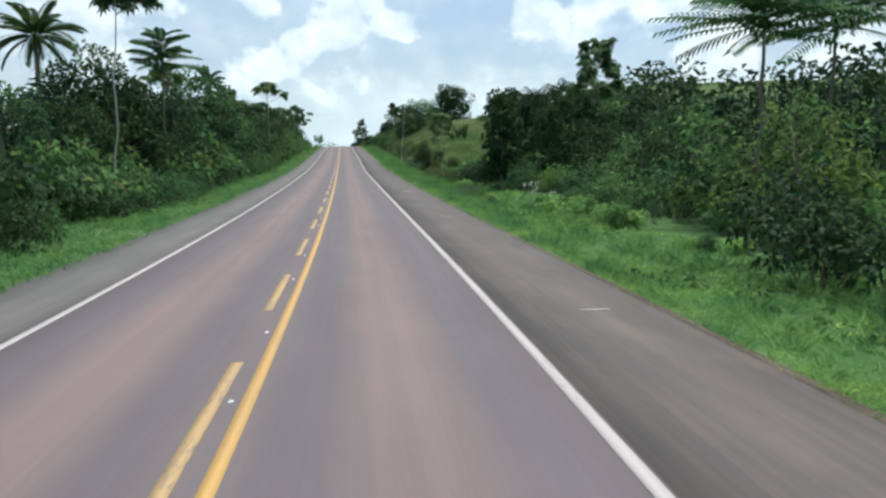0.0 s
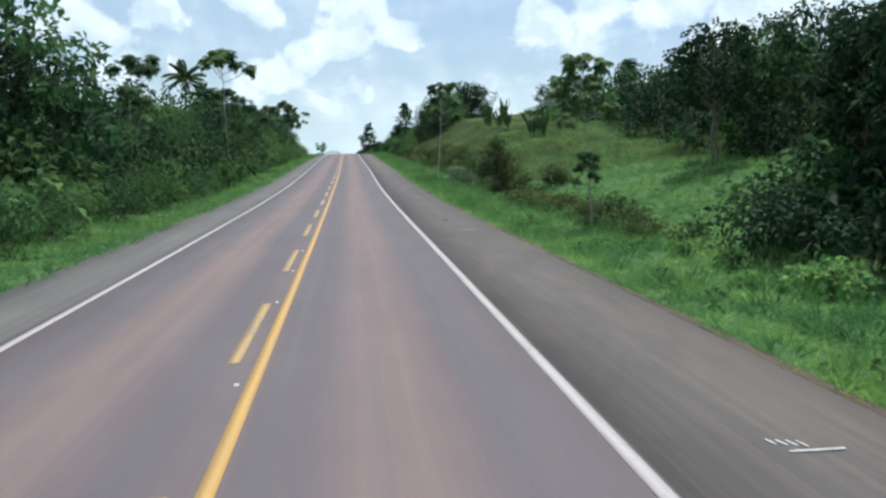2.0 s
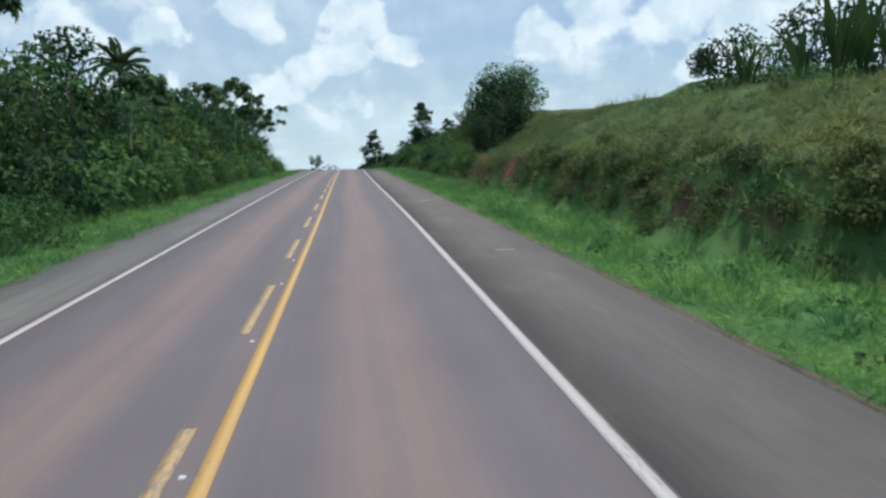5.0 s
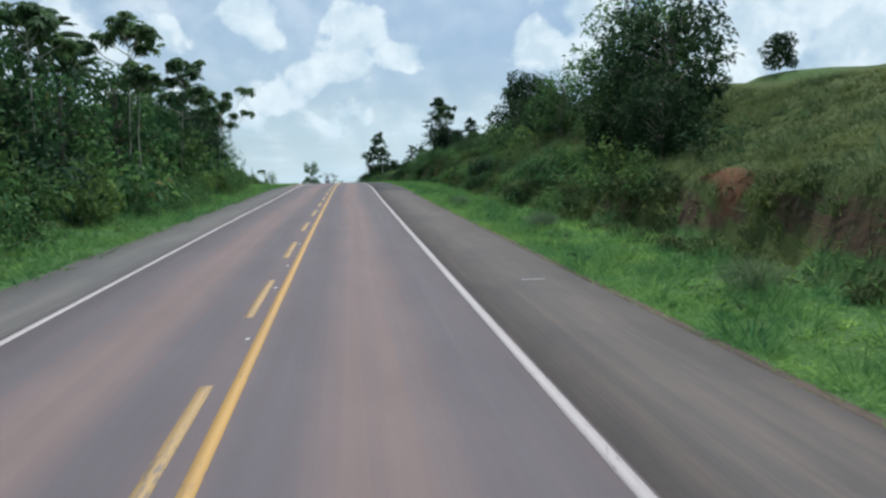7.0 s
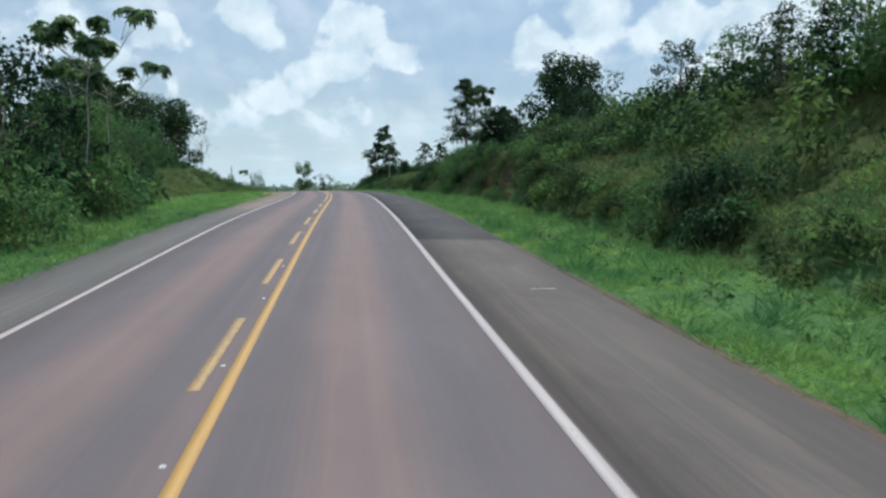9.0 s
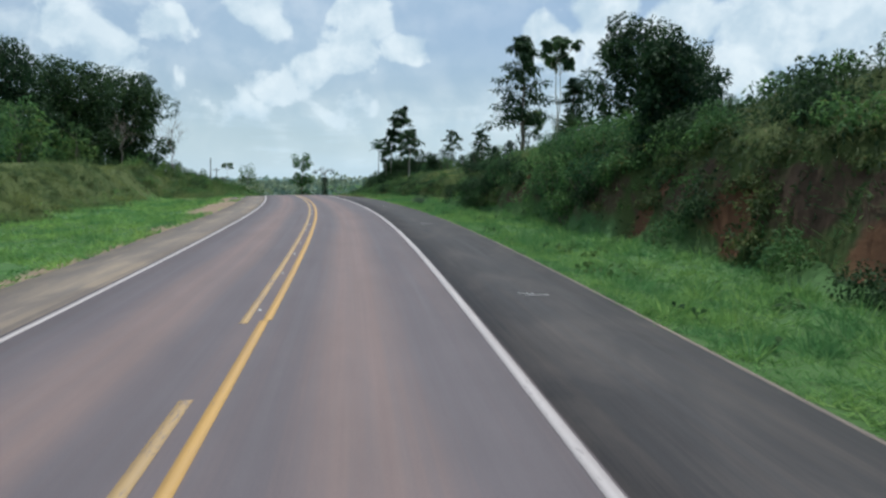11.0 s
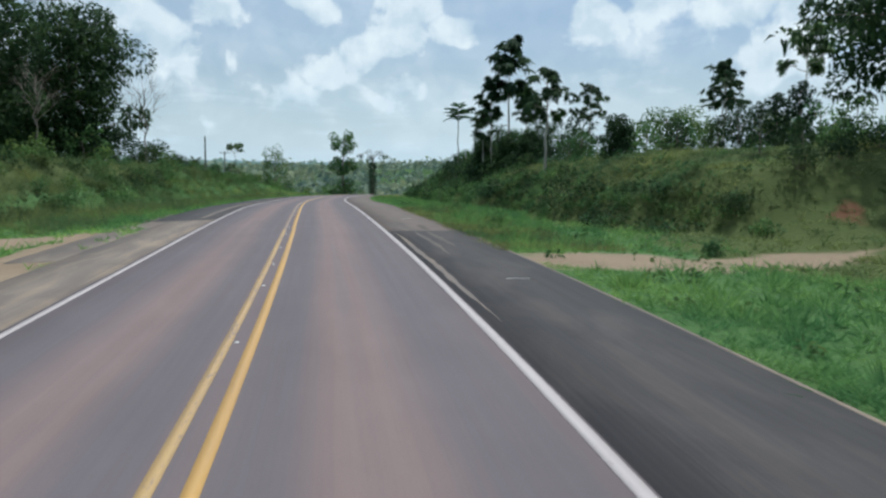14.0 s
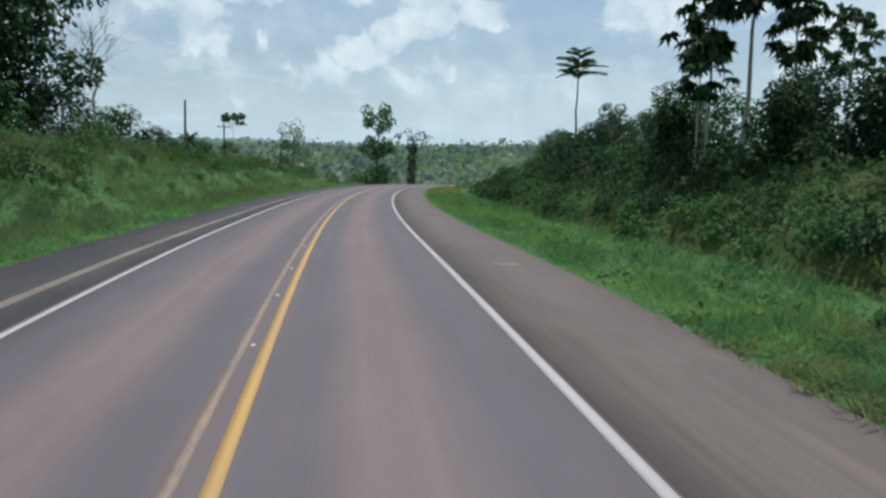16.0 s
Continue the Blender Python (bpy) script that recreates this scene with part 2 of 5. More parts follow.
def foliage(name, dark, mid, light, through_light=0.38, gloss=0.10, rough=0.7, dry=None, patch=None):
    m, n = material(name)
    leaf = n.add("ShaderNodeNewGeometry").outputs["Random Per Island"]
    tree = n.add("ShaderNodeObjectInfo").outputs["Random"]
    c = n.mix(n.smooth(leaf, 0.0, 0.55), dark, mid)
    c = n.mix(n.smooth(leaf, 0.6, 1.0), c, light)
    c = n.mix(1.0, c, n.mix(tree, (0.74, 0.80, 0.82), (1.28, 1.22, 1.02)), "MULTIPLY")
    kind = n.noise(n.add("ShaderNodeNewGeometry").outputs["Position"], 0.24 if patch is None else patch, 3.0, 0.6)
    c = n.mix(1.0, c, n.mix(n.smooth(kind, 0.33, 0.68), (0.70, 0.76, 0.86) if patch is None else (0.70, 0.78, 0.80), (1.34, 1.24, 1.02) if patch is None else (1.55, 1.26, 1.00)), "MULTIPLY")
    if dry:
        c = n.mix(n.smooth(leaf, 0.965, 0.98, 0.0, 0.7), c, dry)
    return finish(m, n, c, rough, None, gloss, 0.0, through_light)


M_LEAF = foliage("dense_foliage", (0.040, 0.092, 0.043), (0.074, 0.155, 0.067), (0.125, 0.230, 0.096), dry=(0.16, 0.12, 0.05))
M_LEAF_LIGHT = foliage("light_foliage", (0.056, 0.102, 0.040), (0.096, 0.165, 0.060), (0.150, 0.225, 0.082), 0.42)
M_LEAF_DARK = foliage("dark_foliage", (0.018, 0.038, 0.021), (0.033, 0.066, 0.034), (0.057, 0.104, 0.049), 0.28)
M_LEAF_BIG = foliage("large_pale_leaves", (0.050, 0.096, 0.050), (0.086, 0.150, 0.074), (0.140, 0.205, 0.106), 0.42, 0.15)
M_PALM = foliage("palm_leaves", (0.024, 0.048, 0.020), (0.044, 0.078, 0.030), (0.078, 0.120, 0.046), 0.34, 0.2, 0.55)
M_GRASS = foliage("verge_grass", (0.088, 0.200, 0.078), (0.145, 0.300, 0.115), (0.225, 0.395, 0.165), 0.5, 0.1, patch=0.5)
M_DRY_GRASS = foliage("dry_bank_grass", (0.062, 0.100, 0.046), (0.100, 0.148, 0.068), (0.158, 0.200, 0.098), 0.4, 0.15, 0.7, (0.19, 0.15, 0.08), 0.35)
M_PALE_BUSH = foliage("pale_grey_green_leaves", (0.105, 0.160, 0.110), (0.160, 0.225, 0.155), (0.220, 0.285, 0.205), 0.4)
M_MEADOW = foliage("meadow_grass", (0.100, 0.150, 0.072), (0.150, 0.212, 0.102), (0.212, 0.280, 0.140), 0.45, 0.1, patch=0.2)
M_STRAW = foliage("straw_grass", (0.120, 0.165, 0.070), (0.185, 0.225, 0.098), (0.270, 0.295, 0.140), 0.45, 0.1, patch=0.5)
M_OLIVE = foliage("olive_scrub", (0.044, 0.074, 0.034), (0.076, 0.112, 0.050), (0.118, 0.150, 0.068), 0.36, 0.1, 0.7, (0.14, 0.10, 0.05))
# Leaf colour of the far woods, paled and blued to paint in distance haze.
M_FAR_HAZED = foliage("far_woods", (0.150, 0.212, 0.205), (0.188, 0.258, 0.235), (0.230, 0.302, 0.258), 0.3, 0.1, patch=0.02)
M_TWIG = plain("bare_twigs", (0.16, 0.13, 0.11), (0.30, 0.26, 0.22), 0.9, 10.0)


def ground_material():
    m, n = material("verge_ground")
    where = n.add("ShaderNodeTexCoord").outputs["Object"]
    soil = n.add("ShaderNodeAttribute", attribute_name="soil").outputs["Fac"]
    sand = n.add("ShaderNodeAttribute", attribute_name="sand").outputs["Fac"]
    dry = n.add("ShaderNodeAttribute", attribute_name="dry").outputs["Fac"]
    earth = n.add("ShaderNodeAttribute", attribute_name="earth").outputs["Fac"]
    fine = n.noise(where, 5.0, 6.0, 0.7)
    mid = n.noise(where, 0.6, 5.0, 0.6)
    wide = n.noise(where, 0.07, 4.0, 0.6)
    green = n.mix(n.math("ADD", n.math("MULTIPLY", fine, 0.5), n.math("MULTIPLY", mid, 0.5)), (0.050, 0.098, 0.036), (0.105, 0.195, 0.070))
    green = n.mix(n.smooth(wide, 0.35, 0.65, 0.0, 0.5), green, (0.062, 0.105, 0.026))
    straw = n.mix(fine, (0.040, 0.065, 0.020), (0.110, 0.125, 0.045))
    c = n.mix(n.smooth(n.math("ADD", dry, n.math("MULTIPLY", n.math("SUBTRACT", mid, 0.5), 0.8)), 0.3, 0.7), green, straw)
    brown = n.mix(fine, (0.035, 0.026, 0.018), (0.135, 0.088, 0.060))
    c = n.mix(n.smooth(n.math("ADD", earth, n.math("MULTIPLY", n.math("SUBTRACT", mid, 0.5), 1.2)), 0.45, 0.75), c, brown)
    red = n.mix(n.math("ADD", n.math("MULTIPLY", fine, 0.6), n.math("MULTIPLY", mid, 0.4)), (0.060, 0.036, 0.024), (0.235, 0.115, 0.062))
    c = n.mix(n.smooth(n.math("ADD", soil, n.math("MULTIPLY", n.math("SUBTRACT", mid, 0.5), 0.9)), 0.40, 0.60), c, red)
    pale = n.mix(n.math("ADD", n.math("MULTIPLY", fine, 0.5), n.math("MULTIPLY", mid, 0.5)), (0.165, 0.122, 0.086), (0.345, 0.265, 0.185))
    c = n.mix(n.smooth(n.math("ADD", sand, n.math("MULTIPLY", n.math("SUBTRACT", mid, 0.5), 0.6)), 0.40, 0.60), c, pale)
    h = n.math("ADD", fine, n.math("MULTIPLY", mid, 2.0))
    return finish(m, n, c, 0.95, n.bump(h, 0.6, 0.06), 0.1)


M_GROUND = ground_material()

# ---------------------------------------------------------------- the road's line
# knots every 20 m from 20 m behind the start: rise per metre, and turn per metre (to the left)
RISE = [0.0124, 0.0133, 0.0165, 0.0237, 0.0283, 0.0302, 0.0411, 0.0544, 0.0545, 0.0508, 0.0512, 0.0481, 0.0548, 0.0318, 0.031,
        0.0209, 0.0192, 0.0087, 0.0, -0.0235, -0.017, -0.0201, -0.0201, -0.0201, -0.024, -0.03, -0.03, -0.03, -0.03]
BEND = [0.00148, 0.00148, 0.00065, 8e-05, 0.00016, -3e-05, -0.00016, 1e-05, 0.00035, -4e-05, -0.0002, -7e-05, -0.00017,
        0.00014, 0.00128, 0.00207, 0.00212, 0.0005, -0.00034, -0.00127, -0.00166, -0.00168, -0.00166, -0.0022, -0.0034, -0.0045,
        -0.005, -0.005, -0.005]
KNOT = np.arange(len(RISE)) * 20.0 - 20.0
LINE = np.arange(-70.0, 640.1, 1.0)
bell = np.hanning(23) / np.hanning(23).sum()


def eased(values):
    return np.convolve(np.pad(np.interp(LINE, KNOT, values), 11, mode="edge"), bell, "valid")


HEAD = np.cumsum(eased(BEND))
HEAD -= np.interp(0, LINE, HEAD)
CX, CY, CZ = np.cumsum(-np.sin(HEAD)), np.cumsum(np.cos(HEAD)), np.cumsum(eased(RISE))
CX, CY, CZ = (c - np.interp(0, LINE, c) for c in (CX, CY, CZ))


def bank_tilt(s):
    """Rise per metre to the right where the road leans into its left bend."""
    return 0.0105 * np.interp(s, [235, 262, 350, 390], [0, 1, 1, 0])


def road_point(s, u, lift=0.0):
    """World places at s metres along the road and u metres to the right of its middle, on the paved crown."""
    s, u = np.broadcast_arrays(np.asarray(s, float), np.asarray(u, float))
    x, y, z, h = (np.interp(s, LINE, c) for c in (CX, CY, CZ, HEAD))
    return np.stack([x + u * np.cos(h), y + u * np.sin(h), z - 0.017 * np.abs(u) + bank_tilt(s) * u + lift], -1)


# cross-sections: along, foot of the bank, its crest, its height, the slope behind it
RIGHT = np.array([(-70, 12, 20, -0.3, 0.02), (60, 12, 20, -0.3, 0.02), (85, 13, 25, 1.3, 0.03), (105, 12, 20, 2.6, 0.05),
                  (125, 11.5, 17, 3.9, 0.04), (150, 11.5, 18, 4.5, 0.06), (175, 12.5, 24, 5.8, 0.10), (205, 12, 26, 6.8, 0.12),
                  (235, 12, 24, 6.3, 0.12), (260, 13.2, 19, 5.6, 0.10), (285, 11.5, 19, 4.8, 0.08), (297, 11.5, 19.5, 4.4, 0.08), (303, 12.5, 20, 3.2, 0.08),
                  (308, 16, 26, 0.5, 0.06), (315, 18, 28, 0.3, 0.06), (320, 19, 27, 0.5, 0.06), (323.5, 17, 20.5, 2.6, 0.06), (328, 15, 18.5, 2.7, 0.06), (336, 14, 18, 2.7, 0.06), (360, 13, 18, 3.0, 0.06),
                  (420, 13, 18, 3.2, 0.06), (480, 14, 24, 1.0, 0.02), (700, 14, 30, -3.0, -0.02)])
LEFT = np.array([(-70, 10, 16, -0.3, 0.0), (235, 10, 16, -0.2, 0.0), (260, 16, 22, 1.0, 0.01), (290, 16.5, 19.5, 2.0, 0.02),
                 (330, 15.5, 18.5, 3.0, 0.02), (380, 12, 17, 3.2, 0.01), (430, 10.5, 15, 2.4, 0.0), (460, 10, 15, 0.6, -0.02),
                 (500, 12, 24, -2.5, -0.04), (700, 12, 30, -6.0, -0.04)])


# steep cut face at the foot of the right bank: along, its height
FACE = np.array([(-70, 0), (90, 0), (100, 1.2), (112, 1.9), (125, 2.2), (150, 2.2), (163, 2.4), (185, 1.9), (198, 0.9), (215, 0.8), (235, 2.0), (247, 3.3),
                 (262, 3.4), (280, 2.7), (297, 2.1), (304, 0.7), (308, 0), (320, 0), (323.5, 1.0), (336, 1.0), (420, 1.0), (450, 0), (700, 0)])


def cut_face(s, d):
    """How far up the cut face a place lies: 0 at its foot, 1 at its lip; and the face's height and width."""
    foot = np.interp(s, RIGHT[:, 0], RIGHT[:, 1]) + 0.45 * np.sin(s * 0.55 + 1.3 * np.sin(s * 0.21)) + 0.2 * np.sin(s * 1.7)
    face = np.interp(s, FACE[:, 0], FACE[:, 1])
    wide = 0.45 + 0.38 * face
    return np.clip((d - foot) / wide, 0, 1), face, foot + wide


def blend(x, low, high):
    f = np.clip((x - low) / (high - low), 0, 1)
    return f * f * (3 - 2 * f)


def ruffle(x, y, size, seed=0.0):
    """A smooth, uneven field between about -1 and 1."""
    x, y = x / size + seed, y / size - seed * 1.7
    return (np.sin(x * 1.3 + 1.7 * np.sin(y * 0.9)) + np.sin(y * 1.1 + 1.9 * np.sin(x * 0.7 + 2.0)) + 0.6 * np.sin(2.3 * x + 2.9 * y)) / 2.6


def rise(s, u):
    """Height of the ground over the road's middle."""
    out = np.zeros_like(u)
    for side, rows, edge in ((1, RIGHT, 6.2), (-1, LEFT, 5.7)):
        d = u * side
        foot, crest, high, back = (np.interp(s, rows[:, 0], rows[:, i]) for i in (1, 2, 3, 4))
        step = 0.0
        if side == 1:
            up, face, lip = cut_face(s, d)
            step = face * up ** 0.8
            foot = np.where(face > 0, lip - 0.3, foot)
            high = high - face
        f = np.clip((d - foot) / (crest - foot), 0, 1)
        f = 0.55 * f + 0.45 * f * f * (3 - 2 * f)
        h = -0.16 - 0.22 * blend(d, edge + 0.3, edge + 2.5) * (1 - blend(d, foot - 1.5, foot + 1))
        h = h + step + (high + 0.16) * f + np.clip(back * (d - crest), -12, 38) * (d > crest)
        h = h + (0.06 * ruffle(s, d, 1.6) + 0.16 * ruffle(s, d, 3.4, 3.0)) * blend(d, edge + 0.3, edge + 1.5)
        h = h + (0.35 * ruffle(s, d, 3.1, 7.0) + 0.5 * ruffle(s, d, 9.0, 1.0)) * blend(d, foot, crest) * (np.abs(high) > 0.5)
        flush = blend(s, 280, 292) * blend(s, 352, 342) * (1 - blend(d, 7.6, 10)) if side < 0 else blend(s, 310, 314) * blend(s, 322, 318) * (1 - blend(d, 9, 14))
        h = h * (1 - flush) - (0.017 * d + 0.028) * flush
        if side == 1:
            h = h + 20.0 * blend(d, 75, 122) * np.exp(-((s - 330) / 38.0) ** 2)
        out = np.where(d > 0, h, out)
    return np.where(np.abs(u) < 5.2, -0.4, out)


def far_rise(x, y):
    ridge = blend(y, 620, 1080) * (20 + 6 * ruffle(x, y, 150.0, 2.0) + 9 * blend(x, -150, 250))
    back = blend(y, 1500, 2600) * (4 + 4 * ruffle(x, y, 420.0, 5.0))
    return -5.0 + ridge + back + 2.0 * ruffle(x, y, 60.0)


def ground_at(x, y):
    """Height of the ground at a world place."""
    x, y = np.atleast_1d(np.asarray(x, float)), np.atleast_1d(np.asarray(y, float))
    near = np.empty(len(x), int)
    for i in range(0, len(x), 4000):
        gap = (x[i:i + 4000, None] - CX) ** 2 + (y[i:i + 4000, None] - CY) ** 2
        near[i:i + 4000] = gap.argmin(1)
    h = HEAD[near]
    u = (x - CX[near]) * np.cos(h) + (y - CY[near]) * np.sin(h)
    z = CZ[near] + rise(LINE[near], u) + bank_tilt(LINE[near]) * np.clip(u, -8, 8)
    reach = np.hypot(x - CX[near], y - CY[near])
    f = np.maximum(blend(y, 480, 640), blend(reach, 220, 500) * blend(y, 200, 480))
    return z * (1 - f) + far_rise(x, y) * f, u


def ground_point(s, u, lift=0.0):
    s, u = np.broadcast_arrays(np.atleast_1d(np.asarray(s, float)), np.atleast_1d(np.asarray(u, float)))
    p = road_point(s, u)
    p[:, 2] = np.interp(s, LINE, CZ) + rise(s, u) + bank_tilt(s) * np.clip(u, -8, 8) + lift
    return p


# ---------------------------------------------------------------- meshes
def mesh_of(name, verts, faces, mat, uv=None, smooth=False):
    """A mesh from arrays; faces: one array of triangles or quads, or a list of such."""
    faces = [f for f in (faces if isinstance(faces, list) else [faces]) if len(f)]
    me = bpy.data.meshes.new(name)
    verts = np.asarray(verts, np.float32)
    me.vertices.add(len(verts))
    me.vertices.foreach_set("co", verts.ravel())
    loops = np.concatenate([np.asarray(f, np.int32).ravel() for f in faces])
    sizes = np.concatenate([np.full(len(f), np.asarray(f).shape[1], np.int32) for f in faces])
    me.loops.add(len(loops))
    me.loops.foreach_set("vertex_index", loops)
    me.polygons.add(len(sizes))
    me.polygons.foreach_set("loop_start", np.concatenate([[0], np.cumsum(sizes)[:-1]]).astype(np.int32))
    me.polygons.foreach_set("loop_total", sizes)
    if smooth:
        me.polygons.foreach_set("use_smooth", np.ones(len(sizes), bool))
    if uv is not None:
        layer = me.uv_layers.new(name="along")
        layer.data.foreach_set("uv", np.asarray(uv, np.float32)[loops].ravel())
    me.update(calc_edges=True)
    me.validate()
    me.materials.append(mat)
    return me


def grid_faces(rows, cols):
    i = np.arange(rows - 1)[:, None] * cols + np.arange(cols - 1)
    i = i.ravel()
    return np.stack([i, i + 1, i + cols + 1, i + cols], 1)


def ribbon(name, s0, s1, across, mat, lift, step=2.0, drop=0.0):
    """A strip along the road; across: its columns; drop: depth of a skirt on both sides."""
    s = np.linspace(s0, s1, max(2, int((s1 - s0) / step) + 1))
    cols = list(across)
    lifts = [lift] * len(cols)
    if drop:
        cols, lifts = [cols[0]] + cols + [cols[-1]], [lift - drop] + lifts + [lift - drop]
    u = np.array(cols, float)
    p = road_point(s[:, None], u[None, :], np.array(lifts)[None, :])
    uv = np.stack(np.broadcast_arrays(u[None, :], s[:, None]), -1).reshape(-1, 2)
    return new(name, mesh_of(name, p.reshape(-1, 3), grid_faces(len(s), len(u)), mat, uv))


def part(name, mesh, parent, label=""):
    ob = new(name, mesh)
    ob.parent = parent
    return tagged(ob, label) if label else ob


# ---- ground: one sheet, fine beside the road and coarse to the horizon
s_rows = np.arange(-69.0, 600.1, 1.1)
u_cols = np.concatenate([np.arange(-42, -23, 3.0), np.arange(-22.5, -6.0, 0.9), [-5.75, -5.2, 0, 5.2, 6.45], np.arange(6.8, 11.0, 0.9), np.arange(11.2, 16.2, 0.3), np.arange(16.8, 30.0, 0.9), np.arange(31, 43, 2.75)])
SS, UU = (g.ravel() for g in np.meshgrid(s_rows, u_cols, indexing="ij"))
near_p = ground_point(SS, UU)
gx = np.concatenate([np.linspace(-2600, -260, 26), np.arange(-230, 231, 10.0), np.linspace(260, 2600, 26)])
gy = np.concatenate([np.linspace(-400, -90, 8), np.arange(-70, 760, 10.0), np.linspace(790, 3800, 60)])
GY, GX = (g.ravel() for g in np.meshgrid(gy, gx, indexing="ij"))
gz, gu = ground_at(GX, GY)
inside = (np.abs(gu) < 41) & (GY > -75) & (GY < 605)
gz = np.where(inside, gz - 3.0 * np.clip((41 - np.abs(gu)) / 10.0, 0.12, 1), gz - 0.15)
verts = np.concatenate([near_p, np.stack([GX, GY, gz], 1)])
faces = np.concatenate([grid_faces(len(s_rows), len(u_cols)), grid_faces(len(gy), len(gx)) + len(near_p)])
ground = new("ground", mesh_of("ground", verts, faces, M_GROUND, None, True))
tagged(ground, "rolling green grassy ground with patches of red soil", "ground", kind="structure")


# Backdrop colour with distance haze painted in; it glows instead of being lit.
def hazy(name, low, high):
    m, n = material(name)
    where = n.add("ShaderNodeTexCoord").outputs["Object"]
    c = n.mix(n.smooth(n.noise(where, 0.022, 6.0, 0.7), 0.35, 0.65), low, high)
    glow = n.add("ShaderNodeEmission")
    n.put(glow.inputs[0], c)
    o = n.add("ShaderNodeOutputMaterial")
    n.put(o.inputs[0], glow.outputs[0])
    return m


def far_ridge(name, away, base, wave, jag, mat, label, seed):
    """Hills on the horizon with a wooded skyline."""
    rng = np.random.default_rng(seed)
    a = np.linspace(-1.5, 1.5, 1500)
    crown = np.convolve(np.maximum(rng.normal(size=1500), 0), np.ones(3) / 3, "same")
    top = 14 + away * (base + wave * ruffle(a * 9, a * 4, 1.0, seed) + 0.004 * blend(a, -0.25, 0.25)) + jag * crown
    x, y = away * np.sin(a), 300 + away * np.cos(a)
    rows = [np.stack([x * k, 300 + (y - 300) * k, z], 1) for k, z in ((1.0, np.full(1500, -60.0)), (1.02, top * 0.6), (1.05, top), (1.12, top * 0.9))]
    ob = new(name, mesh_of(name, np.concatenate(rows), grid_faces(4, 1500), mat, None, False))
    return tagged(ob, label, "hills", kind="structure")


# Skyline backdrops; their haze is only in the emitted colours.
far_ridge("backdrop_near", 1900, 0.0125, 0.0035, 9.0, hazy("haze_painted_woods", (0.135, 0.215, 0.185), (0.205, 0.290, 0.245)), "glowing backdrop of green wooded hills with painted haze", 3)
far_ridge("backdrop_far", 3100, 0.0150, 0.0050, 4.0, hazy("haze_painted_hills", (0.250, 0.360, 0.400), (0.290, 0.400, 0.430)), "glowing backdrop of far hills painted pale blue as haze", 8)


def patches(rows):
    """A field over the sheet beside the road, from rows of along, across, half length, half width."""
    f = np.zeros(len(SS))
    for s, u, a, b in rows:
        f = np.maximum(f, 1.0 - 0.6 * np.hypot((SS - s) / a, (UU - u) / b))
    return np.concatenate([np.clip(f, 0, 1), np.zeros(len(GX))])


red = patches([(179.2, 13.4, 1.4, 0.7), (166.5, 13.1, 2.0, 0.8), (266, 13.7, 1.6, 0.9), (259.8, 13.6, 1.3, 0.8), (253.2, 13.4, 1.6, 0.9), (281.3, 12.4, 1.1, 0.6), (299.3, 15.2, 1.4, 0.9), (321.3, 26.0, 1.2, 3.4), (321.2, 20.4, 0.8, 1.2), (46, 9.3, 0.9, 0.6)])
sandy = patches([(315.6, 9.5, 2.3, 4.6), (317.0, 15.0, 1.3, 4.0), (296, -6.6, 14, 2.0), (318, -7.0, 12, 1.6), (326, -10, 3.0, 4.5), (270, -6.2, 22, 0.9), (306, -6.4, 20, 1.2)])
dry = np.concatenate([np.where(UU > 0, blend(UU, 11.5, 13.5) * (0.2 + 0.75 * (SS > 96) * (SS < 242) * (1 - 0.5 * (SS < 168) * blend(UU, 14, 16)) + 0.5 * (SS > 242)), blend(-UU, 15, 16.5) * 0.85 * (SS > 245)), np.where((GX > 0) & (GY < 480), 0.5, 0.15)])
up_face, face_high, _ = cut_face(SS, UU)
bare = np.where(UU > 0, blend(up_face, 0.02, 0.3) * blend(up_face, 1.0, 0.75) * np.clip(face_high / 1.5, 0, 1) * np.interp(SS, [90, 110, 160, 185, 200, 240, 250, 285, 305], [0.5, 0.55, 0.7, 0.7, 0.3, 0.4, 0.75, 0.7, 0.0]), 0.0)
earth = np.concatenate([bare, np.zeros(len(GX))])
for key, values in (("soil", red), ("sand", sandy), ("dry", dry), ("earth", earth)):
    ground.data.attributes.new(key, "FLOAT", "POINT").data.foreach_set("value", values.astype(np.float32))

# ---- pavement
road = tagged(ribbon("road", -68, 620, [-3.72, -2.8, -1.9, -0.95, 0, 0.95, 1.9, 2.8, 3.72], M_ROAD, 0.0, 2.0, 0.3),
              "worn two-lane asphalt road with reddish dust bands", "road", kind="structure")


def shoulder(name, s0, s1, inner, outer, mat, lift, label):
    ob = ribbon(name, s0, s1, sorted([inner, inner + (outer - inner) * 0.5, outer]), mat, lift, 2.0, 0.25)
    return tagged(ob, label, "road shoulder", kind="structure")


shoulder("shoulder_right", -68, 222, 3.72, 6.5, M_SHOULDER, -0.012, "dusty grey asphalt shoulder beside the lane")
shoulder("shoulder_right_fresh", 222, 325.2, 3.72, 6.6, M_FRESH, -0.006, "newer dark asphalt shoulder beside the lane")
shoulder("shoulder_right_old", 325.2, 600, 3.72, 6.5, M_DUSTY, -0.016, "brown dusty asphalt shoulder beyond the seam")
shoulder("shoulder_left", -68, 240, -3.72, -5.75, M_GREY_SHOULDER, -0.012, "grey worn asphalt shoulder beside the lane")
shoulder("shoulder_left_sandy", 240, 334, -3.72, -5.9, M_GRAVEL, -0.016, "sand-covered shoulder beside the lane")
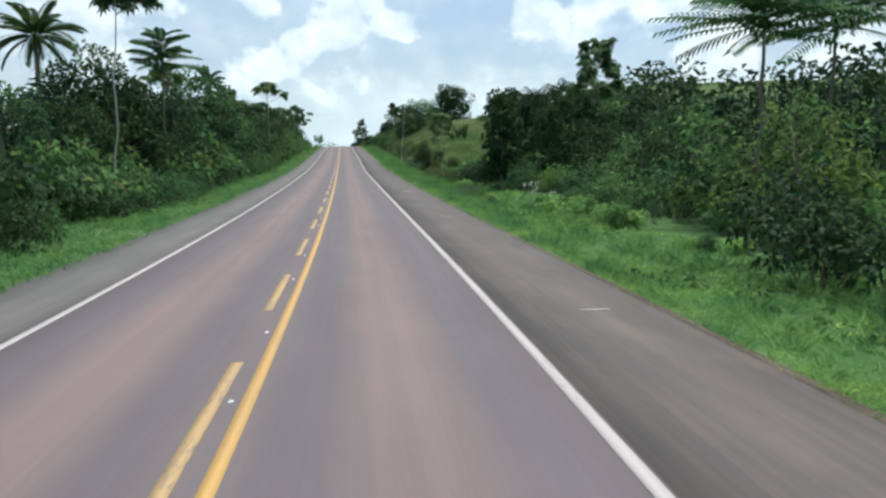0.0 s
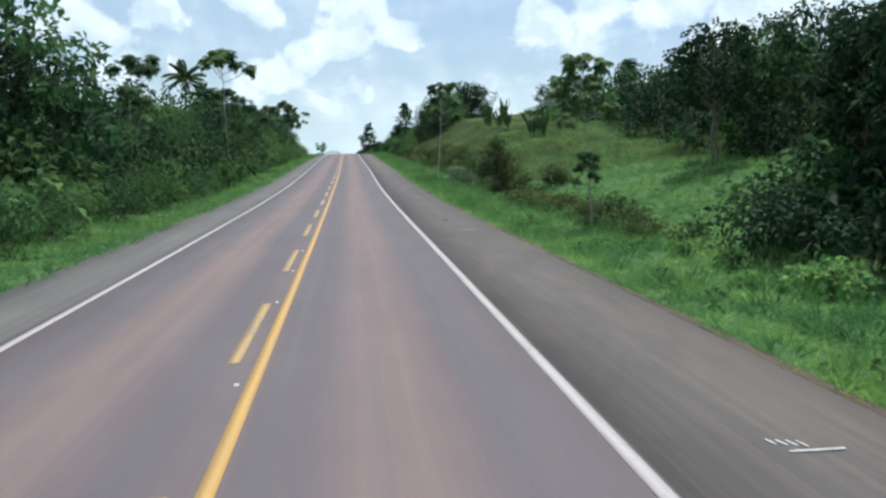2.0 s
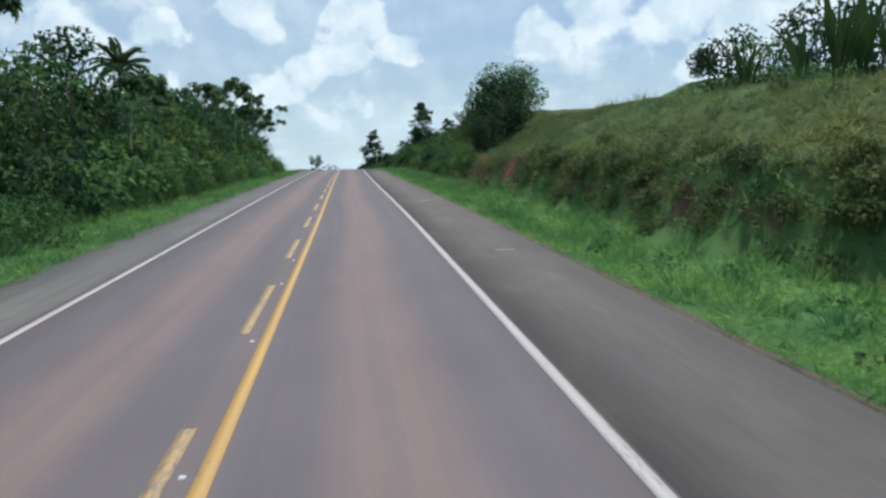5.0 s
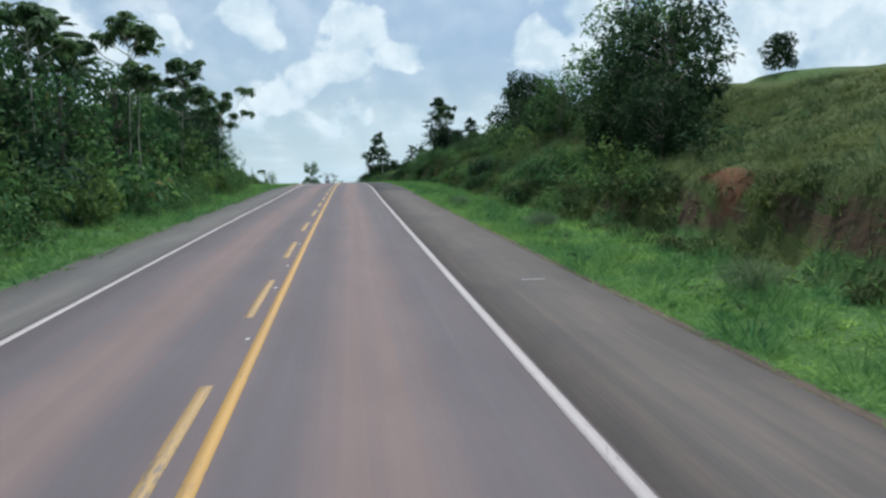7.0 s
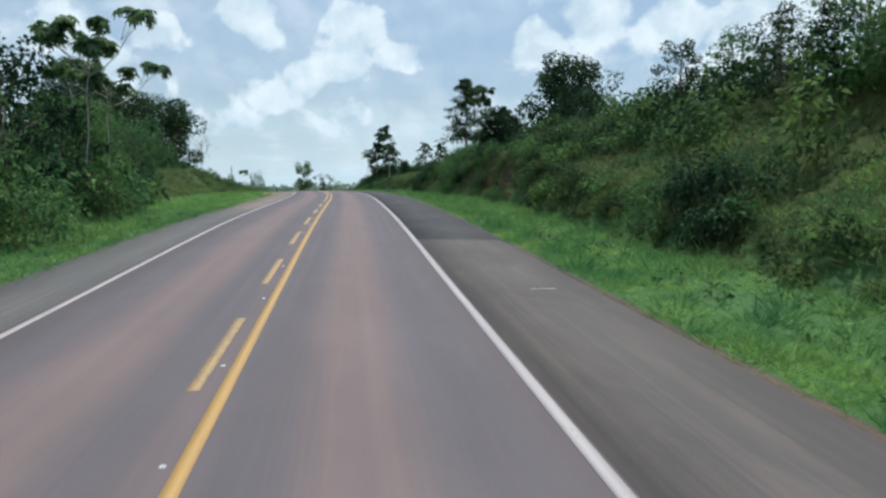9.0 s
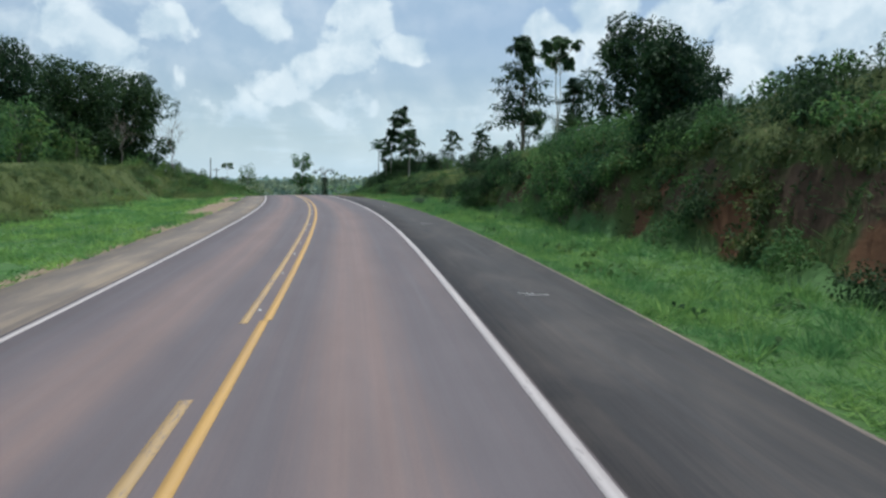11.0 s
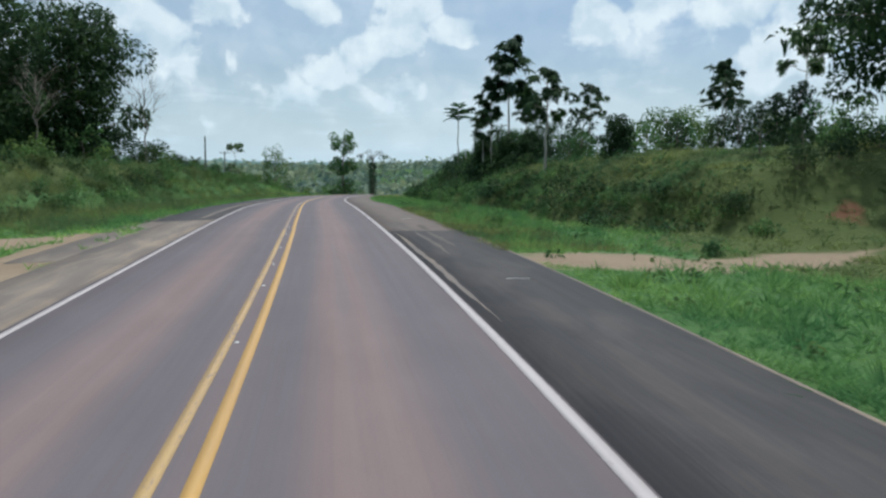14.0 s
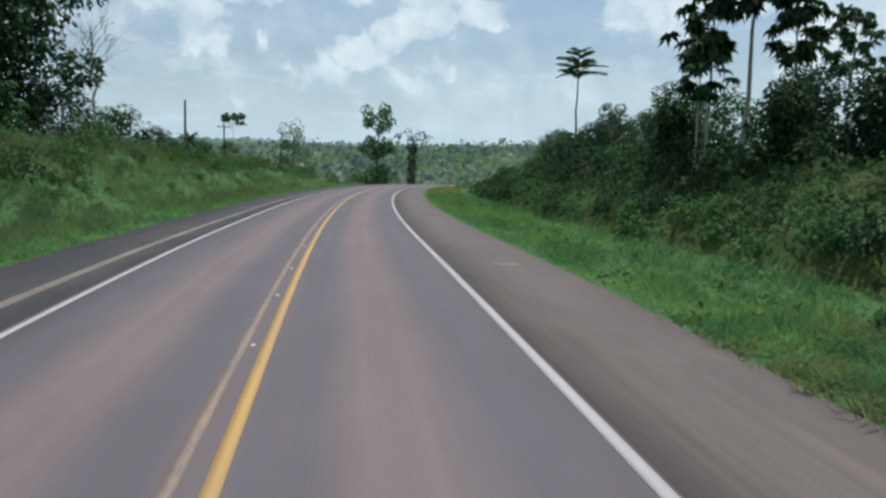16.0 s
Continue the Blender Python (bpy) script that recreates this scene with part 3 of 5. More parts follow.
shoulder("shoulder_left_apron", 318, 341, -3.72, -7.3, M_GRAVEL, -0.019, "sandy apron where the track joins the shoulder")
shoulder("shoulder_left_dark", 334, 600, -3.72, -6.7, M_FRESH, -0.012, "dark asphalt shoulder with a dusty strip")
tagged(ribbon("shoulder_edge", 226, 322, [6.6, 6.68], M_GRAVEL, -0.004, 2.0, 0.2), "thin pale edge of the dark shoulder", "edging", kind="structure")
tagged(ribbon("shoulder_edge", -68, 222, [6.5, 6.74], M_DIRT, -0.03, 2.0, 0.2), "crumbling brown dirt edge of the shoulder", "edging", kind="structure")


def streak(s0, s1, u, width, mat, lift, label, seed):
    """A ragged strip of dust that thins out at both ends."""
    rng = np.random.default_rng(seed)
    s = np.arange(s0, s1 + 0.1, 0.35)
    fade = np.clip(np.minimum((s - s0) / (0.25 * (s1 - s0)), (s1 - s) / (0.25 * (s1 - s0))), 0.05, 1)
    mid = u + 0.12 * width * np.sin(s * 0.9 + seed) + rng.normal(size=len(s)) * 0.04 * width
    half = width / 2 * fade * rng.uniform(0.6, 1.25, len(s))
    across = np.stack([mid - half, mid + half], 1)
    p = road_point(s[:, None], across, lift)
    uv = np.stack([across, np.broadcast_to(s[:, None], across.shape)], -1).reshape(-1, 2)
    ob = new("dust_strip", mesh_of("dust_strip", p.reshape(-1, 3), grid_faces(len(s), 2), mat, uv))
    return tagged(ob, label, "dust", kind="structure")


streak(308, 325, 3.96, 0.16, M_GRAVEL, -0.003, "pale gravel beside the white edge line", 1)
for k, (s0, s1, u, width) in enumerate(((317, 325, 4.75, 0.2), (319, 325.1, 5.25, 0.25))):
    streak(s0, s1, u, width, M_GRIT, -0.003 + 0.001 * k, "sandy grit swept along the shoulder", 2 + k)
for k, (s0, s1, u, width) in enumerate(((325.3, 330.5, 4.5, 0.7), (325.4, 328.6, 5.4, 0.35))):
    streak(s0, s1, u, width, M_GRIT, -0.012 + 0.001 * k, "sandy grit behind the asphalt seam", 5 + k)

tagged(ribbon("dust_strip", 336, 470, [-4.72, -4.45], M_GRAVEL, -0.006, 2.0), "pale dusty strip along the shoulder", "dust", kind="structure")


def marking(s0, s1, u, width, mat, label):
    ob = ribbon("road_marking", s0, s1, [u - width / 2, u + width / 2], mat, 0.006, 1.5, 0.004)
    return tagged(ob, label, "road marking", "road markings", "structure")


marking(-68, 620, 3.61, 0.155, M_WHITE, "continuous white edge line on asphalt")
marking(-68, 620, -3.565, 0.14, M_WHITE, "continuous white edge line on asphalt")
marking(-68, 250, 0.147, 0.145, M_YELLOW, "continuous yellow centre line on asphalt")
marking(250.02, 326, 0.190, 0.145, M_YELLOW, "continuous yellow centre line on asphalt")
marking(326.02, 620, 0.165, 0.145, M_YELLOW, "continuous yellow centre line on asphalt")
marking(249.8, 326, -0.160, 0.135, M_OLD_YELLOW, "worn second yellow centre line on asphalt")
marking(326, 620, -0.165, 0.135, M_GHOST_YELLOW, "almost worn away second centre line on asphalt")
ENDS = np.interp(np.arange(-8, 33), [-8, 0, 5, 12, 21, 25, 32], [-47.0, 9.3, 44.5, 97.6, 165.2, 195.4, 245.8])
for end in ENDS:
    marking(end - 3.85, end, -0.20, 0.15, M_OLD_YELLOW, "short worn yellow dash of the centre line")


def box_mesh(name, size, mat, bevel=0.0):
    bm = bmesh.new()
    bmesh.ops.create_cube(bm, size=1.0)
    bmesh.ops.scale(bm, vec=size, verts=bm.verts)
    bmesh.ops.translate(bm, vec=(0, 0, size[2] / 2), verts=bm.verts)
    if bevel:
        bmesh.ops.bevel(bm, geom=bm.edges[:], offset=bevel, segments=1, affect="EDGES")
    me = bpy.data.meshes.new(name)
    bm.to_mesh(me)
    bm.free()
    me.materials.append(mat)
    return me


def on_road(s, u, turn=0.0, lift=0.0):
    h = float(np.interp(s, LINE, HEAD))
    x, y, z = road_point(s, u, lift)
    tilt = math.atan(float(np.interp(s, KNOT, RISE)))
    return Matrix.Translation((x, y, z)) @ Matrix.Rotation(h + turn, 4, "Z") @ Matrix.Rotation(tilt, 4, "X")


def stud_mesh():
    bm = bmesh.new()
    low = [bm.verts.new((x * 0.028, y * 0.03, 0)) for x, y in ((-1, -1), (1, -1), (1, 1), (-1, 1))]
    top = [bm.verts.new((x * 0.022, y * 0.011, 0.016)) for x, y in ((-1, -1), (1, -1), (1, 1), (-1, 1))]
    bm.faces.new(top)
    for i in range(4):
        bm.faces.new((low[i], low[(i + 1) % 4], top[(i + 1) % 4], top[i]))
    me = bpy.data.meshes.new("road_stud")
    bm.to_mesh(me)
    bm.free()
    me.materials.append(M_REFLECTOR)
    return me


STUD = stud_mesh()
for i, s in enumerate(np.arange(3.4, 420, 4.0)):
    if i % 7 == 5:
        continue
    ob = tagged(new("road_stud", STUD), "small white reflective stud between the yellow lines", "road stud", "road studs")
    ob.matrix_world = on_road(s + 0.5 * math.sin(i * 2.3), -0.03, 0.0, -0.001)

# survey marks on the shoulder, 20 m apart, some with a number beside them that cannot be read
TICK = box_mesh("station_line", (0.52, 0.026, 0.004), M_CHALK)
DIGIT = box_mesh("digit_bar", (0.02, 0.13, 0.004), M_CHALK)
for k in range(-2, 20):
    s = 12.4 + 20 * k
    mark = tagged(new("station_mark", TICK), "thin white painted survey dash on the shoulder", "survey mark", "survey marks")
    mark.matrix_world = on_road(s, 5.36 + 0.08 * math.sin(k * 5.1), 0.0, 0.002)
    if k in (2, 7, 12, 13):
        for j in range(4):
            bar = part("digit_bar", DIGIT, mark, "painted white figure")
            bar.matrix_basis = Matrix.Translation((-0.30 + 0.085 * j, 0.24 - 0.03 * j, 0)) @ Matrix.Rotation(0.25, 4, "Z")

# ---------------------------------------------------------------- plants
RNG = np.random.default_rng(11)


def unit(v):
    return v / np.maximum(np.linalg.norm(v, axis=-1, keepdims=True), 1e-9)


def leaves(base, way, face, length, width, droop=0.15, fold=0.18):
    """Pointed, folded leaf blades, one island each."""
    way = unit(way)
    side = unit(np.cross(way, face))
    face = np.cross(side, way)
    length, width = np.broadcast_to(length, len(base))[:, None], np.broadcast_to(width, len(base))[:, None]
    mid = base + way * length * 0.5
    lift = face * width * fold
    tip = base + way * length - np.array([0, 0, 1.0]) * length * droop
    v = np.stack([base, mid + side * width * 0.5 + lift, tip, mid - side * width * 0.5 + lift], 1).reshape(-1, 3)
    return v, np.arange(len(v)).reshape(-1, 4)


def clump(rng, centre, size, count, length, width, droop=0.2, flat=0.75):
    """Leaves over an uneven mass."""
    d = unit(rng.normal(size=(count, 3)))
    r = rng.uniform(0.45, 1.0, (count, 1)) ** 0.6
    p = np.asarray(centre) + d * r * size * np.array([1, 1, flat])
    way = unit(d * 0.8 + rng.normal(size=(count, 3)) * 0.7 + np.array([0, 0, -0.1]))
    face = unit(d + np.array([0, 0, 0.9]) + rng.normal(size=(count, 3)) * 0.45)
    k = rng.uniform(0.65, 1.3, count)
    return leaves(p, way, face, length * k, width * k, droop)


def gather(pieces):
    v, f, at = [], [], 0
    for pv, pf in pieces:
        v.append(pv)
        f.append(pf + at)
        at += len(pv)
    return np.concatenate(v), np.concatenate(f)


def tube(path, radii, sides=7):
    path, radii = np.asarray(path, float), np.asarray(radii, float)
    run = unit(np.gradient(path, axis=0))
    ref = np.where(np.abs(run[:, 2:3]) > 0.9, np.array([[1.0, 0, 0]]), np.array([[0, 0, 1.0]]))
    a = unit(np.cross(run, ref))
    b = np.cross(run, a)
    t = np.linspace(0, 2 * np.pi, sides, endpoint=False)
    ring = path[:, None] + radii[:, None, None] * (a[:, None] * np.cos(t)[None, :, None] + b[:, None] * np.sin(t)[None, :, None])
    n = len(path)
    i = np.arange(n - 1)[:, None] * sides
    j, k = np.arange(sides)[None, :], (np.arange(sides)[None, :] + 1) % sides
    return ring.reshape(-1, 3), np.stack([i + j, i + k, i + sides + k, i + sides + j], -1).reshape(-1, 4)


def bough(rng, start, end, r0, r1, sag=0.15, steps=6, wiggle=0.03):
    f = np.linspace(0, 1, steps)[:, None]
    start, end = np.asarray(start, float), np.asarray(end, float)
    size = np.linalg.norm(end - start)
    p = start + (end - start) * f + rng.normal(size=(steps, 3)) * size * wiggle * np.sin(np.pi * f) + np.array([0, 0, 1.0]) * size * sag * np.sin(np.pi * f)
    return tube(p, np.linspace(r0, r1, steps), 7 if r0 > 0.09 else 3)


SHAPES = {}


def thing(name, label, category, group, pieces):
    """An Empty at the foot, with its parts: name, mesh pieces, material."""
    root = tagged(new(name), label, category, group)
    root.empty_display_size = 0.3
    for part_name, geometry, mat, smooth in pieces:
        v, f = gather(geometry)
        SHAPES.setdefault(root.name, []).append((v, f, mat))
        part(part_name, mesh_of(part_name, v, f, mat, None, smooth), root)
    return root


def broadleaf_tree(seed, high, spread, bare, mat=None, leaf=0.47, masses=20, per=68, flat=0.7, name="broadleaf_tree", limbs=True,
                   tiers=None, girth=1.0, heart=0,
                   label="leafy green forest tree with uneven crown"):
    """bare: share of the height that is trunk alone."""
    rng = np.random.default_rng(seed)
    top = np.array([rng.normal() * 0.25, rng.normal() * 0.25, high * 0.88])
    wood = [bough(rng, (0, 0, -0.3), top, (0.035 * high * 0.45 + 0.05) * girth, 0.04, 0.02, 9, 0.012)]
    green = []
    for i in range(masses):
        f = (i + 0.5) / masses
        z = high * (bare + (0.97 - bare) * f)
        if tiers:
            low, top_z, wide = tiers[i * len(tiers) // masses]
            f = (i * len(tiers) / masses) % 1.0
            z = high * (low + (top_z - low) * f)
        reach = spread * (0.35 + 0.75 * math.sin(math.pi * min(1.0, 0.12 + 0.83 * f)) ** 0.8) * rng.uniform(0.45, 1.1)
        a = i * 2.4 + rng.uniform(-0.5, 0.5)
        at = np.array([math.cos(a) * reach, math.sin(a) * reach, z])
        if tiers:
            at[:2] *= wide
        size = spread * rng.uniform(0.26, 0.46)
        fork = top * min(0.95, max(0.2, (z - reach * 0.5) / high))
        if limbs or i % 4 == 0:
            wood.append(bough(rng, fork, at, 0.03 + 0.012 * spread, 0.015, 0.08, 5))
        green.append(clump(rng, at, size, int(per * rng.uniform(0.7, 1.3)), leaf, leaf * 0.5, 0.25, flat))
    for i in range(heart):
        z = high * (bare + 0.1 + (0.78 - bare) * (i + 0.5) / heart)
        at = np.array([rng.normal() * 0.25 * spread, rng.normal() * 0.25 * spread, z])
        green.append(clump(rng, at, spread * 0.5, int(per * 0.8), leaf * 1.2, leaf * 0.7, 0.25, 0.8))
    return thing(name, label, "tree", "roadside trees", [("trunk", wood, M_BARK, True), ("crown", green, mat or M_LEAF, False)])


def palmate(rng, at, size, out):
    """One large lobed leaf that hangs outward."""
    n = 8
    a = np.linspace(0, 2 * np.pi, n, endpoint=False) + rng.uniform(0, 6)
    up = unit(np.array([0, 0, 0.9]) + out * rng.uniform(0.2, 1.3) + rng.normal(size=3) * 0.3)
    x = unit(np.cross(up, [0.3, 1.0, 0.1]))
    y = np.cross(up, x)
    way = np.cos(a)[:, None] * x + np.sin(a)[:, None] * y - 0.25 * up
    return leaves(np.repeat(at[None], n, 0), way, np.repeat(up[None], n, 0), size * rng.uniform(0.8, 1.15, n), size * 0.40, 0.25, 0.12)


def umbrella_tree(seed, high, spread, boughs=9, label="slender pale-trunked tree with large lobed leaves in loose heads", start=0.62, tufts=3):
    rng = np.random.default_rng(seed)
    lean = rng.normal(size=2) * 0.04 * high
    top = np.array([lean[0], lean[1], high * 0.90])
    wood, green = [bough(rng, (0, 0, -0.3), top, 0.055 + 0.0025 * high, 0.03, 0.01, 9, 0.006)], []
    for i in range(boughs + 1):
        f = i / boughs
        base = top * (start + (0.98 - start) * f)
        a = i * 2.4 + rng.uniform(-0.5, 0.5)
        reach = spread * (1.0 - 0.65 * f) * rng.uniform(0.55, 1.15) + 0.15
        end = base + np.array([math.cos(a) * reach, math.sin(a) * reach, reach * rng.uniform(0.2, 0.75) + 0.3])
        wood.append(bough(rng, base, end, 0.045, 0.022, -0.08, 5))
        for j in range(tufts):
            at = end + rng.normal(size=3) * np.array([0.4, 0.4, 0.22]) * spread * 0.32 if j else end
            if j:
                wood.append(bough(rng, base + (end - base) * 0.6, at, 0.022, 0.013, 0.0, 3))
            for k in range(8):
                out = unit(rng.normal(size=3) * np.array([1, 1, 0.6]) + np.array([0, 0, 0.25]))
                green.append(palmate(rng, at + out * rng.uniform(0.2, 0.6), rng.uniform(0.34, 0.5), out))
    return thing("umbrella_tree", label, "tree", "roadside trees", [("trunk", wood, M_PALE_BARK, True), ("crown", green, M_LEAF_BIG, False)])


def cone_tree(seed, high, spread, start=0.48, levels=8, leaf=0.46, label="slender tree with a cone of large drooping leaves"):
    """A pale trunk under a loose cone of big lobed leaves."""
    rng = np.random.default_rng(seed)
    wood, green = [bough(rng, (0, 0, -0.3), (0.15, 0, high * 0.97), 0.09 + 0.003 * high, 0.03, 0.0, 9, 0.006)], []
    for i in range(levels):
        f = i / (levels - 1)
        z = high * (start + (0.97 - start) * f)
        for j in range(4 if f < 0.8 else 3):
            a = j * 1.57 + i * 0.9 + rng.uniform(-0.4, 0.4)
            reach = spread * (0.5 + 0.5 * math.sin(math.pi * min(1.0, 0.2 + 0.75 * f))) * (1.0 - 0.55 * f * f) * rng.uniform(0.3, 1.15) + 0.1
            end = np.array([math.cos(a) * reach, math.sin(a) * reach, z + rng.uniform(-0.1, 0.35) * reach + rng.normal() * 0.02 * high])
            wood.append(bough(rng, (0, 0, z - 0.15), end, 0.03, 0.012, 0.12, 4))
            for out in (0.7, 1.05):
                spot = end * np.array([out, out, 1.0]) + rng.normal(size=3) * 0.12
                for k in range(2):
                    away = unit(np.array([math.cos(a), math.sin(a), -0.1]) + rng.normal(size=3) * 0.5)
                    green.append(palmate(rng, spot + away * 0.15, leaf * rng.uniform(0.75, 1.25), away))
    # The dark leaf colour paints in how these crowns look against the light.
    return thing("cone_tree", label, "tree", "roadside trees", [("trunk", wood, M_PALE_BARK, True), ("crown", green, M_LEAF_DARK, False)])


def frond(rng, long_, arch, count=26, leaflet=0.55, width=0.05):
    """A feather leaf that grows along +x and bows down; its rib and leaflets."""
    t = np.linspace(0, 1, 9)
    rib = np.stack([long_ * np.sin(t * arch) / max(arch, 0.01), 0 * t, long_ * (np.cos(t * arch) - 1) / max(arch, 0.01)], 1)
    out = [tube(rib, np.linspace(0.035, 0.008, 9), 4)]
    f = np.linspace(0.12, 1.0, count)
    base = np.stack([np.interp(f, t, rib[:, i]) for i in range(3)], 1)
    run = unit(np.stack([np.interp(f, t, np.gradient(rib[:, i])) for i in range(3)], 1))
    for side in (-1, 1):
        way = run * 0.75 + np.array([0, side, 0]) + np.array([0, 0, -0.12])
        size = leaflet * (0.55 + 0.6 * np.sin(np.pi * np.clip(f * 0.9, 0, 1))) * rng.uniform(0.85, 1.1, count)
        out.append(leaves(base, way, np.repeat([[0, 0, 1.0]], count, 0), size, width, 0.3, 0.1))
    return out


def palm_tree(seed, high, count=17, long_=3.4, name="palm_tree", label="tall feather palm with arching dark green fronds", rise0=1.25, fall=0.2, leaflet=0.6, width=0.06, arch=0.85):
    rng = np.random.default_rng(seed)
    root = tagged(new(name), label, "palm", "palms")
    top = np.array([rng.normal() * 0.2, rng.normal() * 0.2, high])
    if high > 1:
        v, f = bough(rng, (0, 0, -0.3), top, 0.20, 0.14, 0.0, 10, 0.006)
        part("trunk", mesh_of("trunk", v, f, M_BARK, None, True), root)
    shapes = []
    for k in range(3):
        v, f = gather(frond(rng, long_ * (0.9 + 0.1 * k), arch + 0.25 * k, 36, leaflet, width))
        shapes.append(mesh_of("frond", v, f, M_PALM))
    for i in range(count):
        f = i / (count - 1)
        up = rise0 - (rise0 - fall) * f + rng.normal() * 0.08
        ob = part("frond", shapes[i % 3], root)
        ob.matrix_basis = Matrix.Translation(top) @ Matrix.Rotation(i * 2.4 + rng.uniform(-0.2, 0.2), 4, "Z") @ Matrix.Rotation(-up, 4, "Y") @ Matrix.Rotation(rng.normal() * 0.2, 4, "X")
    return root


def strap_clump(seed, high, count=14):
    """Tall upright strap leaves that bow at the tip, like wild bananas."""
    rng = np.random.default_rng(seed)
    root = tagged(new("wild_banana"), "clump of upright dark banana-like leaves", "banana plant", "wild bananas")
    for i in range(count):
        a, long_ = i * 2.4, high * rng.uniform(0.6, 1.05)
        lean, bow, wide = rng.uniform(0.02, 0.22), rng.uniform(0.0, 0.5), rng.uniform(0.10, 0.21)
        f = np.linspace(0, 1, 9)
        out = long_ * (lean * f + bow * 0.45 * f ** 3)
        mid = np.stack([math.cos(a) * (out + 0.15), math.sin(a) * (out + 0.15), long_ * (f - 0.3 * bow * f ** 3) - 0.1], 1)
        side = np.array([-math.sin(a + rng.normal() * 0.5), math.cos(a), 0]) * wide
        width = np.clip(np.sin(np.pi * np.clip((f - 0.22) / 0.78, 0, 1)), 0.08, None) * rng.uniform(0.55, 1.2, 9)
        edge = width[:, None] * side
        fold = np.array([0, 0, 0.12]) * width[:, None]
        verts = np.stack([mid - edge + fold, mid, mid + edge + fold], 1).reshape(-1, 3)
        part("leaf", mesh_of("leaf", verts, grid_faces(9, 3), M_PALM), root)
    return root


def feather_tree(seed, high, spread, tiers=5, label="slim tree with flat tiers of feathery leaves", start=0.70, lift=0.35, each=9, arch=0.8):
    """A straight trunk with level, fern-like leaves in tiers at its head."""
    rng = np.random.default_rng(seed)
    wood = [bough(rng, (0, 0, -0.3), (0, 0, high), 0.13, 0.05, 0.0, 9, 0.006)]
    green = []
    for i in range(tiers):
        z = high * (start + (1.0 - start) * i / (tiers - 1))
        reach = spread * (1.0 - 0.45 * i / (tiers - 1))
        for j in range(each):
            turn = Matrix.Translation((0, 0, z + rng.normal() * 0.13 * high * (1.0 - start))) @ Matrix.Rotation(j * 6.28 / each + i * 0.5 + rng.uniform(-0.2, 0.2), 4, "Z") @ Matrix.Rotation(-lift - 0.1 * i + rng.normal() * 0.16, 4, "Y") @ Matrix.Rotation(rng.normal() * 0.3, 4, "X")
            m = np.array(turn)
            for v, f in frond(rng, reach * rng.uniform(0.6, 1.15), arch, 16, 0.5, 0.13):
                green.append((v @ m[:3, :3].T + m[:3, 3], f))
    return thing("feather_tree", label, "tree", "roadside trees", [("trunk", wood, M_BARK, True), ("crown", green, M_LEAF, False)])


def tiered_tree(seed, high, spread, label="tall dark tree with layered boughs on a straight trunk"):
    rng = np.random.default_rng(seed)
    wood, green = [bough(rng, (0, 0, -0.3), (0.1, 0, high * 0.97), 0.30, 0.04, 0.0, 9, 0.006)], []
    for i in range(52):
        f = rng.uniform(0, 1) ** 0.9 if i < 50 else 1.0
        z = high * (0.24 + 0.73 * f)
        for j in range(1):
            a = i * 2.4 + rng.uniform(-0.5, 0.5)
            reach = spread * (1.0 - 0.80 * f ** 1.2) * rng.uniform(0.35, 1.18)
            end = np.array([math.cos(a) * reach, math.sin(a) * reach, z + 0.10 * reach])
            wood.append(bough(rng, (0, 0, z - 0.2), end, 0.05, 0.012, 0.10, 5))
            for out, wide in ((0.45, 0.20), (0.72, 0.22), (0.98, 0.18)):
                spot = end * np.array([out, out, 1]) + np.array([0, 0, 0.08 * reach * math.sin(3.1 * out) - 0.1 * reach * out])
                green.append(clump(rng, spot, wide * spread * (1 - 0.62 * f) + 0.10, 30, 0.46, 0.2, 0.45, 0.30))
    green.append(clump(rng, (0, 0, high * 0.16), 0.9, 160, 0.35, 0.2, 0.3, 2.0))
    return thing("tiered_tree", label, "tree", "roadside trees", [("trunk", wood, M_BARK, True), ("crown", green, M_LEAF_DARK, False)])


def shrub(seed, spread, high, mat, leaf=0.26, masses=9, per=60, label="dense green roadside shrub", name="shrub"):
    rng = np.random.default_rng(seed)
    green, wood = [], []
    for i in range(masses):
        a, f = i * 2.4, math.sqrt((i + 0.4) / masses)
        at = np.array([math.cos(a) * spread * f * 0.7, math.sin(a) * spread * f * 0.7, high * (0.72 - 0.45 * f * f) * rng.uniform(0.75, 1.2)])
        green.append(clump(rng, at, spread * rng.uniform(0.32, 0.5), int(per * rng.uniform(0.7, 1.3)), leaf, leaf * 0.48, 0.25, 0.85))
        wood.append(bough(rng, (at[0] * 0.2, at[1] * 0.2, -0.2), at, 0.03, 0.01, 0.05, 4))
    return thing(name, label, "shrub", "roadside shrubs", [("stem", wood, M_BARK, True), ("foliage", green, mat, False)])


def vine_column(seed, high):
    rng = np.random.default_rng(seed)
    green = [clump(rng, (0, 0, z), 0.75, 90, 0.3, 0.16, 0.4, 1.1) for z in np.arange(0.5, high, 0.6)]
    wood = [bough(rng, (0, 0, -0.3), (0.1, 0, high + 0.4), 0.2, 0.08, 0.0, 8)]
    for i in range(7):
        a = i * 0.9
        end = np.array([math.cos(a) * 2.4, math.sin(a) * 2.4, high + 1.0 + rng.uniform(-0.6, 0.6)])
        wood.append(bough(rng, (0, 0, high), end, 0.06, 0.02, 0.35, 6))
        green.append(clump(rng, end, 0.5, 26, 0.3, 0.16, 0.5, 0.6))
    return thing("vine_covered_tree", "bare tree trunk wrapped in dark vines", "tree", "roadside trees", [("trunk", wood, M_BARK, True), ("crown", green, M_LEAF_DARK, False)])


